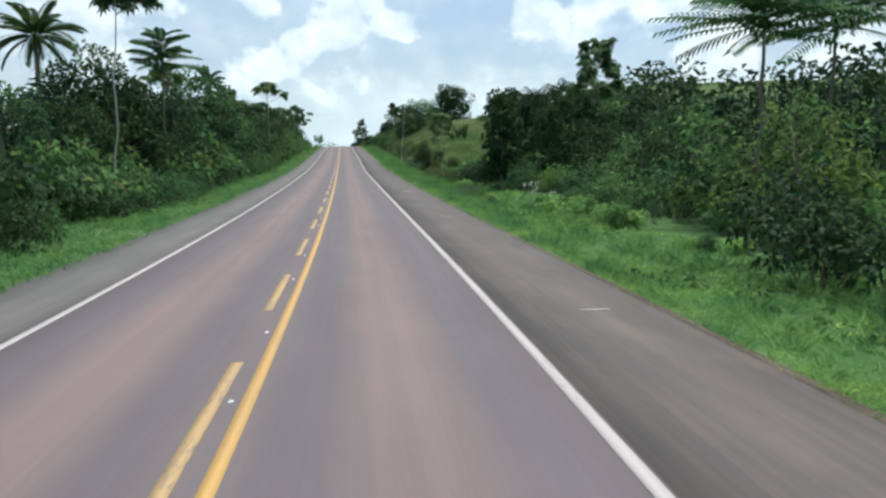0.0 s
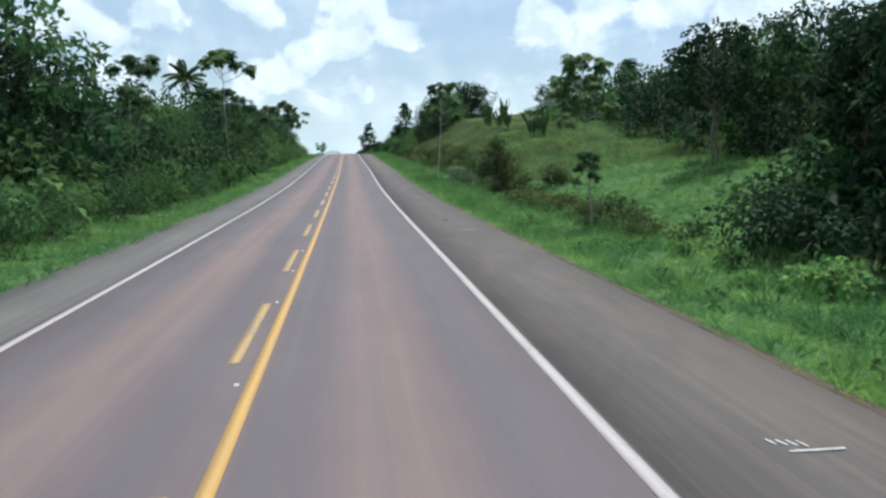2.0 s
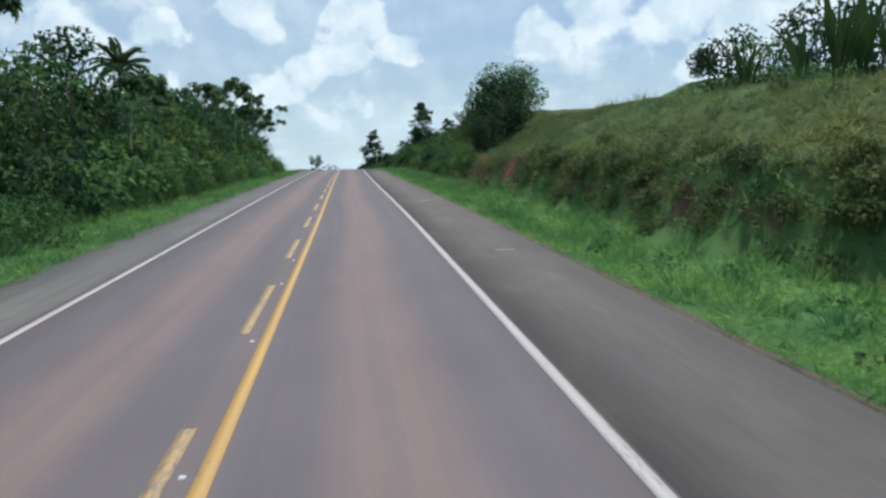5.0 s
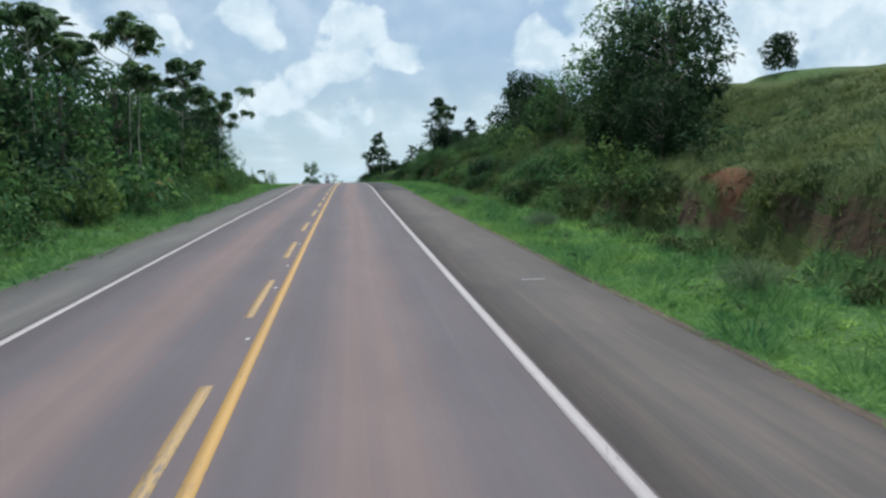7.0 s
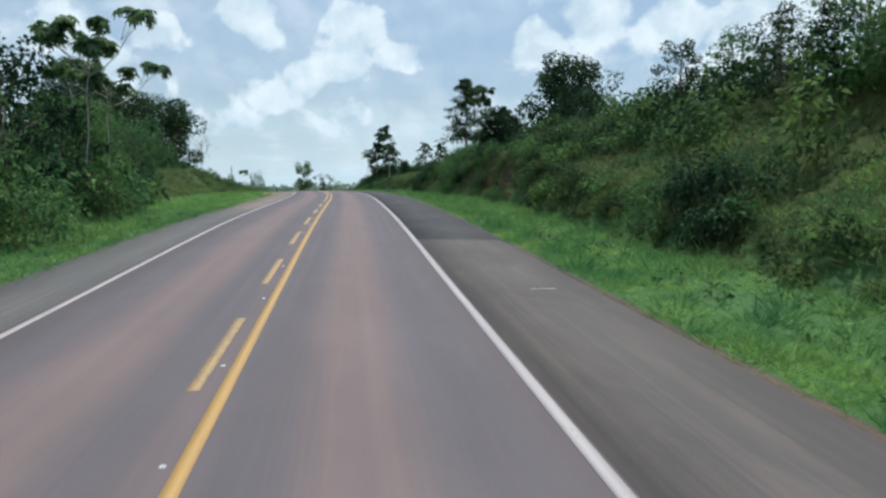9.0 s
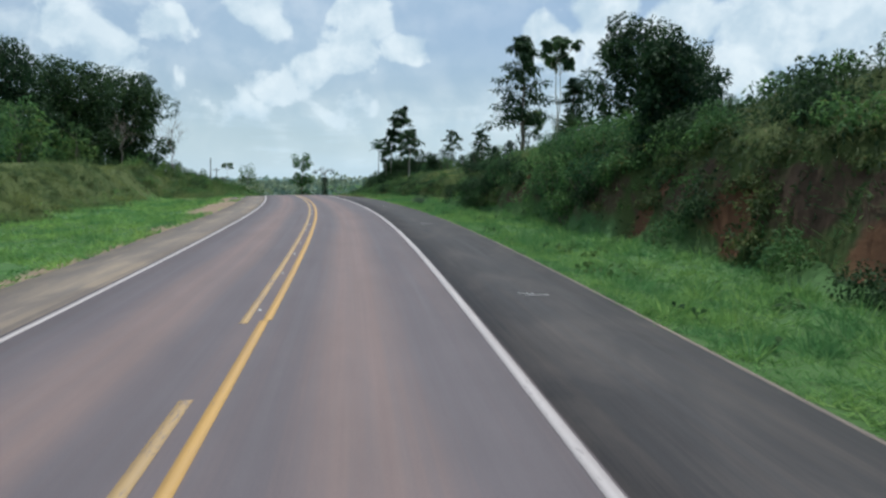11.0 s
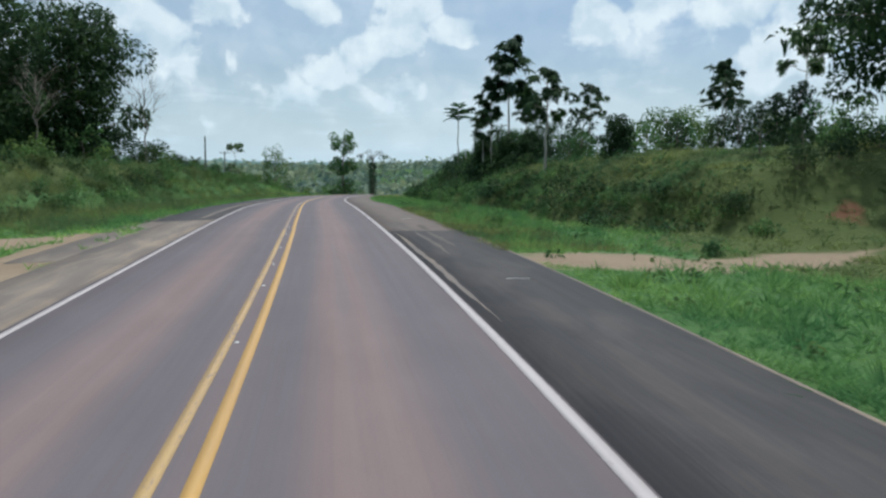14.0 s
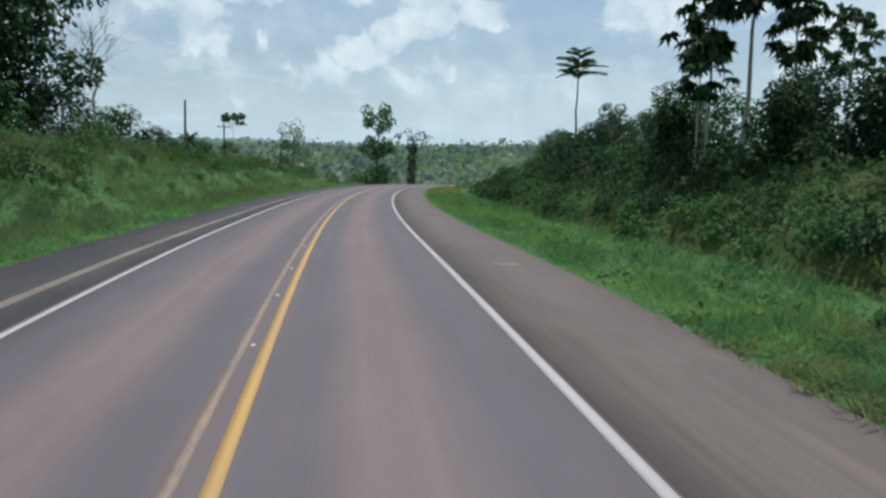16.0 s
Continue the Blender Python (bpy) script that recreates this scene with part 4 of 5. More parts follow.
def bare_tree(seed, high, spread):
    rng = np.random.default_rng(seed)
    wood = [bough(rng, (0, 0, -0.3), (0, 0, high * 0.8), 0.16, 0.05, 0.02, 8)]
    for i in range(16):
        z = high * rng.uniform(0.35, 0.8)
        a = i * 2.4
        end = np.array([math.cos(a) * spread, math.sin(a) * spread, 0]) * rng.uniform(0.5, 1.0) + np.array([0, 0, z + high * 0.2])
        wood.append(bough(rng, (0, 0, z), end, 0.05, 0.012, 0.05, 5))
        for j in range(6):
            tip = end + rng.normal(size=3) * spread * 0.25
            wood.append(bough(rng, end * 0.6 + np.array([0, 0, z]) * 0.4, tip, 0.018, 0.006, 0.05, 4))
    return thing("bare_tree", "nearly leafless tree with a haze of grey twigs", "tree", "roadside trees", [("trunk", wood, M_TWIG, True)])


def plant(proto, s, u, size=1.0, turn=None, tall=1.0, sink=0.0):
    """Sets a copy at the ground beside the road."""
    x, y, z = ground_point(s, u)[0]
    turn = RNG.uniform(0, 6.28) if turn is None else turn
    m = Matrix.Translation((x, y, z - sink)) @ Matrix.Rotation(turn, 4, "Z") @ Matrix.Diagonal((size, size, size * tall, 1))
    return copy_thing(proto, m)


def first(proto, s, u, size=1.0, turn=0.0, tall=1.0):
    """Sets the prototype itself."""
    x, y, z = ground_point(s, u)[0]
    proto.matrix_world = Matrix.Translation((x, y, z)) @ Matrix.Rotation(turn, 4, "Z") @ Matrix.Diagonal((size, size, size * tall, 1))
    return proto


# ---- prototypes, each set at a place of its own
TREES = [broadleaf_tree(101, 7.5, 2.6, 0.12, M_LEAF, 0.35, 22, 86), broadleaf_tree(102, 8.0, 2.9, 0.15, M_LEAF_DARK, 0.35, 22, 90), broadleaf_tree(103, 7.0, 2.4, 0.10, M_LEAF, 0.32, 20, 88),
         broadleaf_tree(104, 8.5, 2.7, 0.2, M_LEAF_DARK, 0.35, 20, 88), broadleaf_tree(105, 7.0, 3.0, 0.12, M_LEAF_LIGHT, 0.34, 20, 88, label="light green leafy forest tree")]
for i, t in enumerate(TREES):
    first(t, 18 + 31 * i, -15.5 - 0.6 * (i % 2), 1.0, i)
SHRUBS = [shrub(201, 1.5, 2.4, M_LEAF, 0.2, 9, 82), shrub(202, 1.7, 2.2, M_LEAF_DARK, 0.2, 9, 85), shrub(203, 1.4, 2.8, M_LEAF_LIGHT, 0.2, 9, 82, label="bright green roadside shrub"), shrub(204, 1.9, 2.0, M_LEAF, 0.17, 10, 85)]
for i, t in enumerate(SHRUBS):
    first(t, 9 + 23 * i, -10.6, 1.0, i)
LOW = [shrub(211, 0.9, 0.8, M_GRASS, 0.22, 7, 60, "lush low broad-leaved weeds", "weed_clump"), shrub(212, 0.8, 1.0, M_LEAF, 0.2, 7, 60, "leafy low weeds on the verge", "weed_clump"),
       shrub(213, 1.1, 1.1, M_OLIVE, 0.24, 8, 70, "straggly olive-brown bank scrub")]
for i, t in enumerate(LOW):
    first(t, 60 + 17 * i, 10.5 + 2 * i, 1.0, i)

# ---- masses: what stands behind, too many to count
FAR_TREES = [broadleaf_tree(111, 7.5, 2.7, 0.12, M_LEAF, 0.66, 14, 31, limbs=False), broadleaf_tree(112, 8.0, 2.9, 0.15, M_LEAF_DARK, 0.66, 14, 31, limbs=False),
             broadleaf_tree(113, 7.2, 2.6, 0.12, M_LEAF_LIGHT, 0.66, 14, 31, limbs=False)]
FAR_SHRUBS = [shrub(221, 1.5, 2.4, M_LEAF, 0.33, 8, 28), shrub(222, 1.7, 2.2, M_LEAF_DARK, 0.34, 8, 28), shrub(223, 1.4, 2.8, M_LEAF_LIGHT, 0.34, 8, 28, "bright green roadside shrub"),
              shrub(224, 1.9, 2.0, M_LEAF, 0.32, 9, 28)]
SCRUB = shrub(225, 1.1, 1.0, M_OLIVE, 0.21, 7, 40, "straggly olive-brown bank scrub")
for i, t in enumerate(FAR_SHRUBS + [SCRUB]):
    first(t, 128 + 9 * i, -12.2, 1.0, i)
for i, t in enumerate(FAR_TREES):
    first(t, 36 + 40 * i, -20.5, 1.0, i)
HEAPED = {}


def heaped(store, proto, s, u, size=1.0, tall=1.0, at=None):
    """Adds a copy of a plant's shape to a joined mass."""
    if store == "bank_scrub" and 204 < s < 217.5 and 12.2 < u < 18.2:
        return  # the grassy glade on the bank
    x, y, z = ground_point(s, u)[0] if at is None else at
    a = RNG.uniform(0, 6.28)
    turn = np.array([[math.cos(a), -math.sin(a), 0], [math.sin(a), math.cos(a), 0], [0, 0, tall]]) * size
    for v, f, mat in SHAPES[proto.name]:
        if mat == M_BARK and proto.name.startswith("shrub"):
            continue
        HEAPED.setdefault(store, {}).setdefault(mat.name, []).append((v @ turn.T + np.array([x, y, z - 0.1]), f))


def heap_up(store, label, category):
    for key, pieces in HEAPED.pop(store).items():
        v, f = gather(pieces)
        tagged(new(store, mesh_of(store, v, f, bpy.data.materials[key])), label, category, kind="stuff")


# ---- forest on the far side of the oncoming lane
for row, (u, gap, sizes, kinds) in enumerate([(-9.5, 2.7, (0.45, 1.15), SHRUBS), (-11.3, 2.3, (0.8, 1.8), FAR_SHRUBS), (-13.8, 3.3, (0.5, 1.15), TREES),
                                              (-17.0, 4.0, (0.8, 1.05), FAR_TREES), (-22.0, 6.5, (0.85, 1.1), FAR_TREES), (-29.0, 9.0, (0.85, 1.1), FAR_TREES)]):
    s = -14.0 + row
    while s < 258 - row * 2:
        near_end = blend(np.array(s), 225, 262)
        place = (s + RNG.uniform(-0.8, 0.8), float(u - 3.5 * near_end + RNG.uniform(-0.8, 0.8)), float(RNG.uniform(*sizes) * (1 - 0.15 * near_end) * (1 - 0.34 * (row > 1) * blend(s, 12, 18) * blend(s, 50, 42))))
        if row in (0, 2):
            pick = ((1, 1, 0, 3), (0, 2, 1, 3), (0, 2, 2, 3))[(s > 70) + (s > 120)] if row == 0 else ((1, 3, 1, 0), (0, 1, 2, 3), (0, 2, 4, 3))[(s > 70) + (s > 120)]
            plant(kinds[RNG.choice(pick)], *place, None, RNG.uniform(0.9, 1.15), 0.1)
        else:
            heaped("woodland", kinds[RNG.integers(len(kinds))], *place, RNG.uniform(0.9, 1.2))
        s += gap * RNG.uniform(0.75, 1.3)

# ---- thicket and trees beside the travelled lane at the start
s = -12.0
while s < 56:
    for u, size in ((13.4, 0.38), (14.5, 0.55), (15.4, 0.8), (16.6, 1.0), (18.0, 1.15)):
        u += 1.2 * math.sin(s * 0.31) + RNG.uniform(-0.6, 0.6)
        if u < 15.4:
            plant(SHRUBS[RNG.choice([2, 0, 1, 3])], s + RNG.uniform(-1, 1), u, size * RNG.uniform(0.7, 1.25))
        else:
            heaped("woodland", FAR_SHRUBS[RNG.choice([2, 0, 1, 3])], s + RNG.uniform(-1.5, 1.5), u, size * RNG.uniform(0.8, 1.35))
    s += RNG.uniform(2.4, 3.4)
for s in np.arange(-10, 96, 4.2):
    far = 4.0 * blend(s, 58, 70)
    heaped("woodland", FAR_TREES[RNG.choice([0, 1, 1, 2])], s + RNG.uniform(-1, 1), 20.5 + far * 1.6 + RNG.uniform(-1, 1), RNG.uniform(0.45, 0.7))
    heaped("woodland", FAR_TREES[RNG.integers(2)], s + RNG.uniform(-2, 2), 27 + far + RNG.uniform(-1.5, 1.5), RNG.uniform(0.6, 0.88) - 0.25 * float(blend(s, 60, 74)))
    heaped("woodland", FAR_TREES[RNG.integers(2)], s + RNG.uniform(-2, 2), 37 + RNG.uniform(-2, 2), RNG.uniform(0.95, 1.2) - 0.35 * float(blend(s, 60, 74)))
for s, u, size in ((26, 31, 0.95), (33, 32.5, 1.0), (39, 31, 1.0), (45, 33, 1.2), (51, 31.5, 1.12), (57, 33, 1.12), (77, 34, 1.15), (82, 37, 1.3), (87, 39, 1.35), (72, 36, 0.9)):
    heaped("woodland", FAR_TREES[1], s, u, size)
for i, (s, u) in enumerate(((3, 12.5), (13, 14.5), (22, 15), (38, 17.5))):
    plant(TREES[(i * 2) % 5], s, u, 0.5 + 0.06 * (i % 3))

for s, u, size in ((15, 11.3, 1.1), (17.6, 12.2, 1.2), (12.4, 12.2, 1.1), (9.5, 12.0, 1.0), (63.5, 11.6, 1.0), (65.5, 12.8, 1.2), (61, 12.4, 0.9)):
    plant(SHRUBS[1], s, u, size)
for i in range(16):
    heaped("woodland", FAR_SHRUBS[RNG.choice([1, 1, 0, 3])], RNG.uniform(56, 69), RNG.uniform(14.2, 19), RNG.uniform(1.0, 1.5))
for i in range(34):
    plant(LOW[i % 2], RNG.uniform(4, 70), RNG.uniform(9.6, 12.8), RNG.uniform(0.3, 0.62))
for i in range(14):
    plant(LOW[i % 3 > 1], RNG.uniform(26, 41), RNG.uniform(10.4, 13.4), RNG.uniform(0.6, 0.95))

# ---- trees that stand out
PALM = first(palm_tree(301, 8.3, 26, 2.9, rise0=1.45, fall=-0.15, arch=0.9, leaflet=0.62, width=0.10), 111.7, -40.6, 2.1)
plant(PALM, 290, -46.8, 1.1, tall=1.1)
plant(PALM, 287, -41.5, 0.88)
plant(PALM, 308.4, 26.3, 0.36)
FERN = first(feather_tree(311, 10.2, 2.7, 4, start=0.83, lift=0.5), 54, -11.2)
FLAT = first(feather_tree(312, 8.4, 4.6, 4, "tall tree with a wide flat crown of feathery leaves", 0.90, 0.16, 12, 0.35), 29.5, 18, 1.06)
plant(FLAT, 33, 23.5, 1.08, 1.4)
plant(FERN, 392.3, 17.7, 0.78)
UMBRELLA = first(umbrella_tree(321, 11.3, 2.5, 7, start=0.82), 125, -10.8, 1.14)
UMBRELLA_B = first(umbrella_tree(322, 11.0, 2.2, 9), 219, -11.8)
WIDE_UMBRELLA = first(umbrella_tree(323, 9.6, 3.2, 7, "tall tree with a wide flat head of large pale leaves", 0.84, 3), 239.4, -12.3)
plant(WIDE_UMBRELLA, 244.5, -12.6, 0.84)
plant(WIDE_UMBRELLA, 226, -13.0, 0.9)
plant(UMBRELLA_B, 226, -17, 1.05)
plant(UMBRELLA_B, 79, 27.1, 1.2)
plant(UMBRELLA_B, 75.6, 10.9, 0.62)
plant(UMBRELLA_B, 74.4, 10.5, 0.27)
for s, u, size in ((71, 10.8, 0.3), (73.2, 10.6, 0.28), (77, 12.6, 0.4)):
    plant(SHRUBS[2], s, u, size)
for i in range(24):
    heaped("bank_scrub", SCRUB, 70 + 1.2 * i + RNG.uniform(-0.7, 0.7), RNG.uniform(10.8, 12.6), RNG.uniform(0.6, 1.1))
for i in range(26):
    heaped("bank_scrub", SCRUB, RNG.uniform(72, 97), RNG.uniform(10.8, 13.6), RNG.uniform(0.4, 0.8))
TALL_BUSH = first(shrub(231, 1.3, 5.0, M_OLIVE, 0.2, 18, 80, "tall tapering olive bush at the bank's foot"), 96.5, 11.0)
plant(TALL_BUSH, 97.8, 11.9, 0.8)
plant(UMBRELLA_B, 121, 10.0, 0.86)
plant(UMBRELLA_B, 131, -13, 0.85)
plant(UMBRELLA, 205.4, -11.9, 0.9)
CONE = first(cone_tree(325, 8.4, 1.9, 0.55), 376.7, 30.1)
first(cone_tree(324, 7.3, 2.0, 0.54, 6, 0.5, "slim pale trunk with a drooping umbrella of large leaves"), 349, 17.4)
CLUSTER = first(cone_tree(327, 12.2, 2.7, 0.58, 7, 0.74, "slim straight tree with drooping large leaves, coloured dark as if backlit"), 366.5, 18.8)
for s, u, size in ((366, 16.3, 0.55), (367.2, 17.4, 0.72), (365.4, 20.4, 0.62)):
    plant(CLUSTER, s, u, size)
plant(CONE, 339, 25.6, 0.68)
plant(CONE, 341, 26.6, 0.62)
plant(UMBRELLA_B, 347, 36, 0.8)
for s, u, size in ((14, -14, 0.72), (70, -15, 0.8), (101, -13.5, 0.7), (112, -16, 0.85), (146, -14, 0.8), (171, -13, 0.75), (183, -16, 0.9), (194, -12.8, 0.78), (246, -15, 0.7)):
    plant(UMBRELLA_B if s % 2 else UMBRELLA, s, u, size)
for s, u, size in ((24, 22, 0.72), (44, 24, 0.6), (72.8, 25.1, 1.06)):
    plant(UMBRELLA_B, s, u, size)
SLIM = first(umbrella_tree(331, 12.0, 1.2, 5, "very slender tall trunk with a small leafy head", 0.9), 40, -10.6)
plant(SLIM, 203, -10.9, 0.7)
plant(SLIM, 158, -11.0, 0.6)
TIERED = first(tiered_tree(341, 16.0, 5.0), 325.5, 27.0)
plant(TREES[0], 82, -14.1, 1.45)
plant(TREES[1], 50.5, -12.8, 0.95)
plant(TREES[3], 57, -12.6, 0.9)
plant(TIERED, 331, 36, 0.72)
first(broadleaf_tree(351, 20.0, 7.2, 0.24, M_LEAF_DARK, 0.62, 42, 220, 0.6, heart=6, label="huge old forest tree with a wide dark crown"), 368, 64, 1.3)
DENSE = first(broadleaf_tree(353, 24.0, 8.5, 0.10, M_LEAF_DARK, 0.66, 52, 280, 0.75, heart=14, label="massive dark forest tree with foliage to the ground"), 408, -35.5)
plant(DENSE, 392, -42, 0.95)
plant(DENSE, 372, -47, 0.9)
plant(DENSE, 418, -50, 0.8)
first(broadleaf_tree(354, 16.0, 4.4, 0.16, M_LEAF_DARK, 0.6, 34, 120, 0.65, label="tall dark bank tree with a heavy crown"), 319, 45.5)
HILL = first(broadleaf_tree(352, 9.5, 4.2, 0.08, M_LEAF, 0.38, 28, 125, label="broad leafy tree on the bank"), 206, 21, 0.85)
BANK_TREE = first(broadleaf_tree(359, 7.4, 3.3, 0.05, M_LEAF_DARK, 0.33, 32, 170, label="dense dark spreading tree on the bank's crest"), 195, 18.4)
plant(BANK_TREE, 190, 15.8, 0.5)
plant(BANK_TREE, 200.5, 17.6, 0.7)
for s, u, size in ((101, 33, 0.95), (108, 36, 0.8), (116, 40, 1.0), (126, 43, 0.8), (94, 31, 1.05), (210, 24, 0.8), (214, 22, 0.65), (224, 21, 0.62), (62, 29, 0.72), (70, 36, 0.85), (48, 33, 0.75), (266, -17, 0.8), (272, -23, 1.0), (279, -19.5, 0.85), (286, -26, 1.0), (294, -22, 0.6)):
    plant(HILL, s, u, size)
STAND = first(broadleaf_tree(355, 11.0, 2.4, 0.45, M_LEAF_DARK, 0.45, 20, 85, 0.75, girth=0.5, label="tall slender-trunked tree at the meadow edge"), 87.6, 22, 0.74)
for s, u, size in ((91, 24, 0.97), (94.5, 28.2, 1.13), (101, 26.5, 0.95), (85, 26.5, 1.08)):
    plant(STAND, s, u, size)
for i in range(11):
    plant(TREES[RNG.choice([0, 1, 3])], 204 + 3.4 * i, RNG.uniform(18.5, 23.0), RNG.uniform(0.38, 0.62))
for s, u, size in ((425, -30, 0.85), (433, -28.5, 0.6), (440, -29, 0.5), (418, -33, 1.0)):
    plant(BANK_TREE, s, u, size)
BARE = first(bare_tree(361, 16.0, 4.5), 411, -26.5)
plant(BARE, 385, -30, 0.8)
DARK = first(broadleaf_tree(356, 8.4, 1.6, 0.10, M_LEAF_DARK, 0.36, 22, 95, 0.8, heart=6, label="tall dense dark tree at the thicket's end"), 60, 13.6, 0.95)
plant(DARK, 65, 14.8, 0.8)
plant(DARK, 67.5, 17, 0.9)
plant(DARK, 57, 16.5, 0.8)
plant(DARK, 64.5, 20, 0.95)
plant(DARK, 69, 23.5, 1.0)
LIGHT = first(broadleaf_tree(357, 5.6, 4.2, 0.10, M_LEAF_LIGHT, 0.38, 32, 120, 0.6, label="broad light green tree behind the bank"), 366, 35, 0.8)
plant(LIGHT, 356, 40, 0.6)
plant(DARK, 337, 29.2, 0.5)
plant(DARK, 335, 26.5, 0.42)
THIN = first(umbrella_tree(332, 15.5, 1.7, 6, "tall thin pale trunk with a small leafy head", 0.88), 306, 23.6, 0.93)
plant(THIN, 307.6, 24.4, 0.97)
ROUND = first(broadleaf_tree(358, 5.2, 2.0, 0.05, M_LEAF_DARK, 0.36, 24, 105, 0.8, heart=5, label="rounded dark bushy tree on the cut bank"), 270, 16.2, 0.8)
plant(ROUND, 274, 19.0, 0.75)
for s, u, size in ((356.5, 18.4, 0.72), (361, 17.6, 0.75), (365, 20.5, 0.7), (371, 17.5, 0.8), (339, 18.8, 0.6)):
    plant(ROUND, s, u, size)
plant(ROUND, 329, 119, 2.5, tall=0.85)
BANANA = [first(strap_clump(371, 3.6), 138, 18.4), first(strap_clump(372, 3.2, 11), 118, 18.8, 0.9)]
for i, (s, u, size) in enumerate(((136, 19.2, 0.85), (141, 19.0, 1.0), (139.5, 20.5, 1.1), (129, 18.8, 0.95), (116.5, 19.6, 0.85), (119.5, 19.8, 0.9), (146, 19.5, 0.8), (124, 20.5, 0.7), (424, -19.5, 0.8), (436, -22, 0.7))):
    plant(BANANA[i % 2], s, u, size)
for i in range(30):
    s = 98 + 2.9 * i
    heaped("woodland", FAR_TREES[RNG.choice([0, 1, 1, 1])], s, 30 + (s - 98) * 0.10 + RNG.uniform(-2, 2), RNG.uniform(0.5, 0.85))
    heaped("woodland", FAR_SHRUBS[RNG.choice([0, 1, 1])], s + 1, 27 + (s - 98) * 0.10 + RNG.uniform(-1.5, 1.5), RNG.uniform(0.7, 1.1))
for s in range(92, 170, 4):
    u = 34 + 6 * math.sin(s * 0.7) + (s - 90) * 0.1
    heaped("woodland", FAR_TREES[min(1, s // 4 % 3)], s, u + 5, RNG.uniform(0.6, 1.15) * (1.0 if s < 140 else 0.6))
    heaped("woodland", FAR_SHRUBS[s % 4], s + 2, u, RNG.uniform(0.9, 1.3))

# ---- scrub on the banks
for s, u, size, kind in ((203, 12.6, 0.9, 0), (201.6, 13.4, 1.05, 3), (202.4, 14.6, 0.9, 0), (219, 12.6, 0.85, 1), (220.6, 12.9, 0.95, 1), (222.4, 12.5, 0.9, 0), (219.8, 14, 0.9, 3)):
    plant(SHRUBS[kind], s, u, size)
for i in range(26):
    heaped("bank_scrub", FAR_SHRUBS[RNG.integers(4)], RNG.uniform(186, 242), RNG.uniform(13.2, 17), RNG.uniform(0.4, 0.85))
for i in range(40):
    heaped("bank_scrub", FAR_SHRUBS[RNG.integers(4)], RNG.uniform(200, 244), RNG.uniform(16, 24), RNG.uniform(0.7, 1.3))
for i in range(20):
    heaped("bank_scrub", SHRUBS[RNG.choice([0, 1, 1, 3])], RNG.uniform(238, 282), RNG.uniform(14.2, 16.5), RNG.uniform(0.55, 0.95))
for i in range(10):
    plant(SHRUBS[RNG.choice([0, 1, 1, 3])], RNG.uniform(285, 299), RNG.uniform(11.6, 12.8), RNG.uniform(0.55, 0.9))
for s, u, size in ((271, 13.2, 0.9), (272.6, 12.9, 0.95), (274.2, 12.6, 1.0), (276, 12.6, 1.05), (277.6, 13.2, 1.05), (275, 14.4, 1.1), (273, 14.2, 1.0), (279.4, 14.2, 0.95), (277.5, 14.8, 1.05)):
    plant(SHRUBS[int(s) % 2 * 3], s, u, size)
for i in range(22):
    heaped("bank_scrub", SHRUBS[RNG.choice([0, 2, 3])], RNG.uniform(278, 303), RNG.uniform(13.6, 18.5), RNG.uniform(0.12, 0.24))
for i in range(26):
    if i in (10, 11):
        continue
    heaped("bank_scrub", SHRUBS[RNG.choice([1, 1, 0])], 242 + 2.3 * i + RNG.uniform(-0.8, 0.8), RNG.uniform(12.4, 13.6), RNG.uniform(0.4, 0.75))
for i in range(75):
    s = RNG.uniform(238, 302)
    heaped("bank_scrub", FAR_SHRUBS[RNG.choice([0, 2, 3] if s > 278 else [1, 1, 0])], s, RNG.uniform(14.6, 20.5), RNG.uniform(0.47, 0.77) if s < 278 else RNG.uniform(0.12, 0.25))
for i in range(120):
    s, u = RNG.uniform(96, 190), RNG.uniform(11.2, 13.4)
    if not (163 < s < 183 and u > 12.4):
        heaped("bank_scrub", SCRUB, s, u, RNG.uniform(0.4, 0.9))
for i in range(40):
    heaped("bank_scrub", SCRUB, RNG.uniform(238, 281), RNG.uniform(13.0, 18), RNG.uniform(0.5, 0.9))
for i in range(34):
    heaped("bank_scrub", FAR_SHRUBS[RNG.choice([0, 1, 1, 3])], RNG.uniform(325, 425), RNG.uniform(14.6, 16.5), RNG.uniform(0.3, 0.55))
for i in range(110):
    s = RNG.uniform(324, 425)
    heaped("bank_scrub", FAR_SHRUBS[RNG.choice([0, 1, 1, 3] if s > 352 else [0, 2, 3])], s, RNG.uniform(15, 21.5), RNG.uniform(0.3, 0.6) if s > 352 else RNG.uniform(0.12, 0.26))
for s in np.arange(358, 400, 2.6):
    heaped("bank_scrub", FAR_SHRUBS[1], s, RNG.uniform(15.5, 17.5), RNG.uniform(0.7, 1.05))
for i in range(12):
    heaped("bank_scrub", FAR_SHRUBS[RNG.choice([0, 1, 1])], RNG.uniform(324, 336), RNG.uniform(23, 33), RNG.uniform(0.4, 0.8))
for s, u in ((323, 20), (324, 22.5), (324.5, 25), (323.4, 17.5), (325, 28)):
    plant(SHRUBS[1], s + 0.6, u, 0.55)
for s, u, size in ((331, 9.6, 0.6), (345, 10.2, 0.5), (318.5, 13.5, 0.5)):
    plant(LOW[1], s, u, size)
for s, u, size in ((99, 12.2, 0.7), (104, 13.5, 0.7)):
    plant(SHRUBS[1], s, u, size)
row_s = 326.0
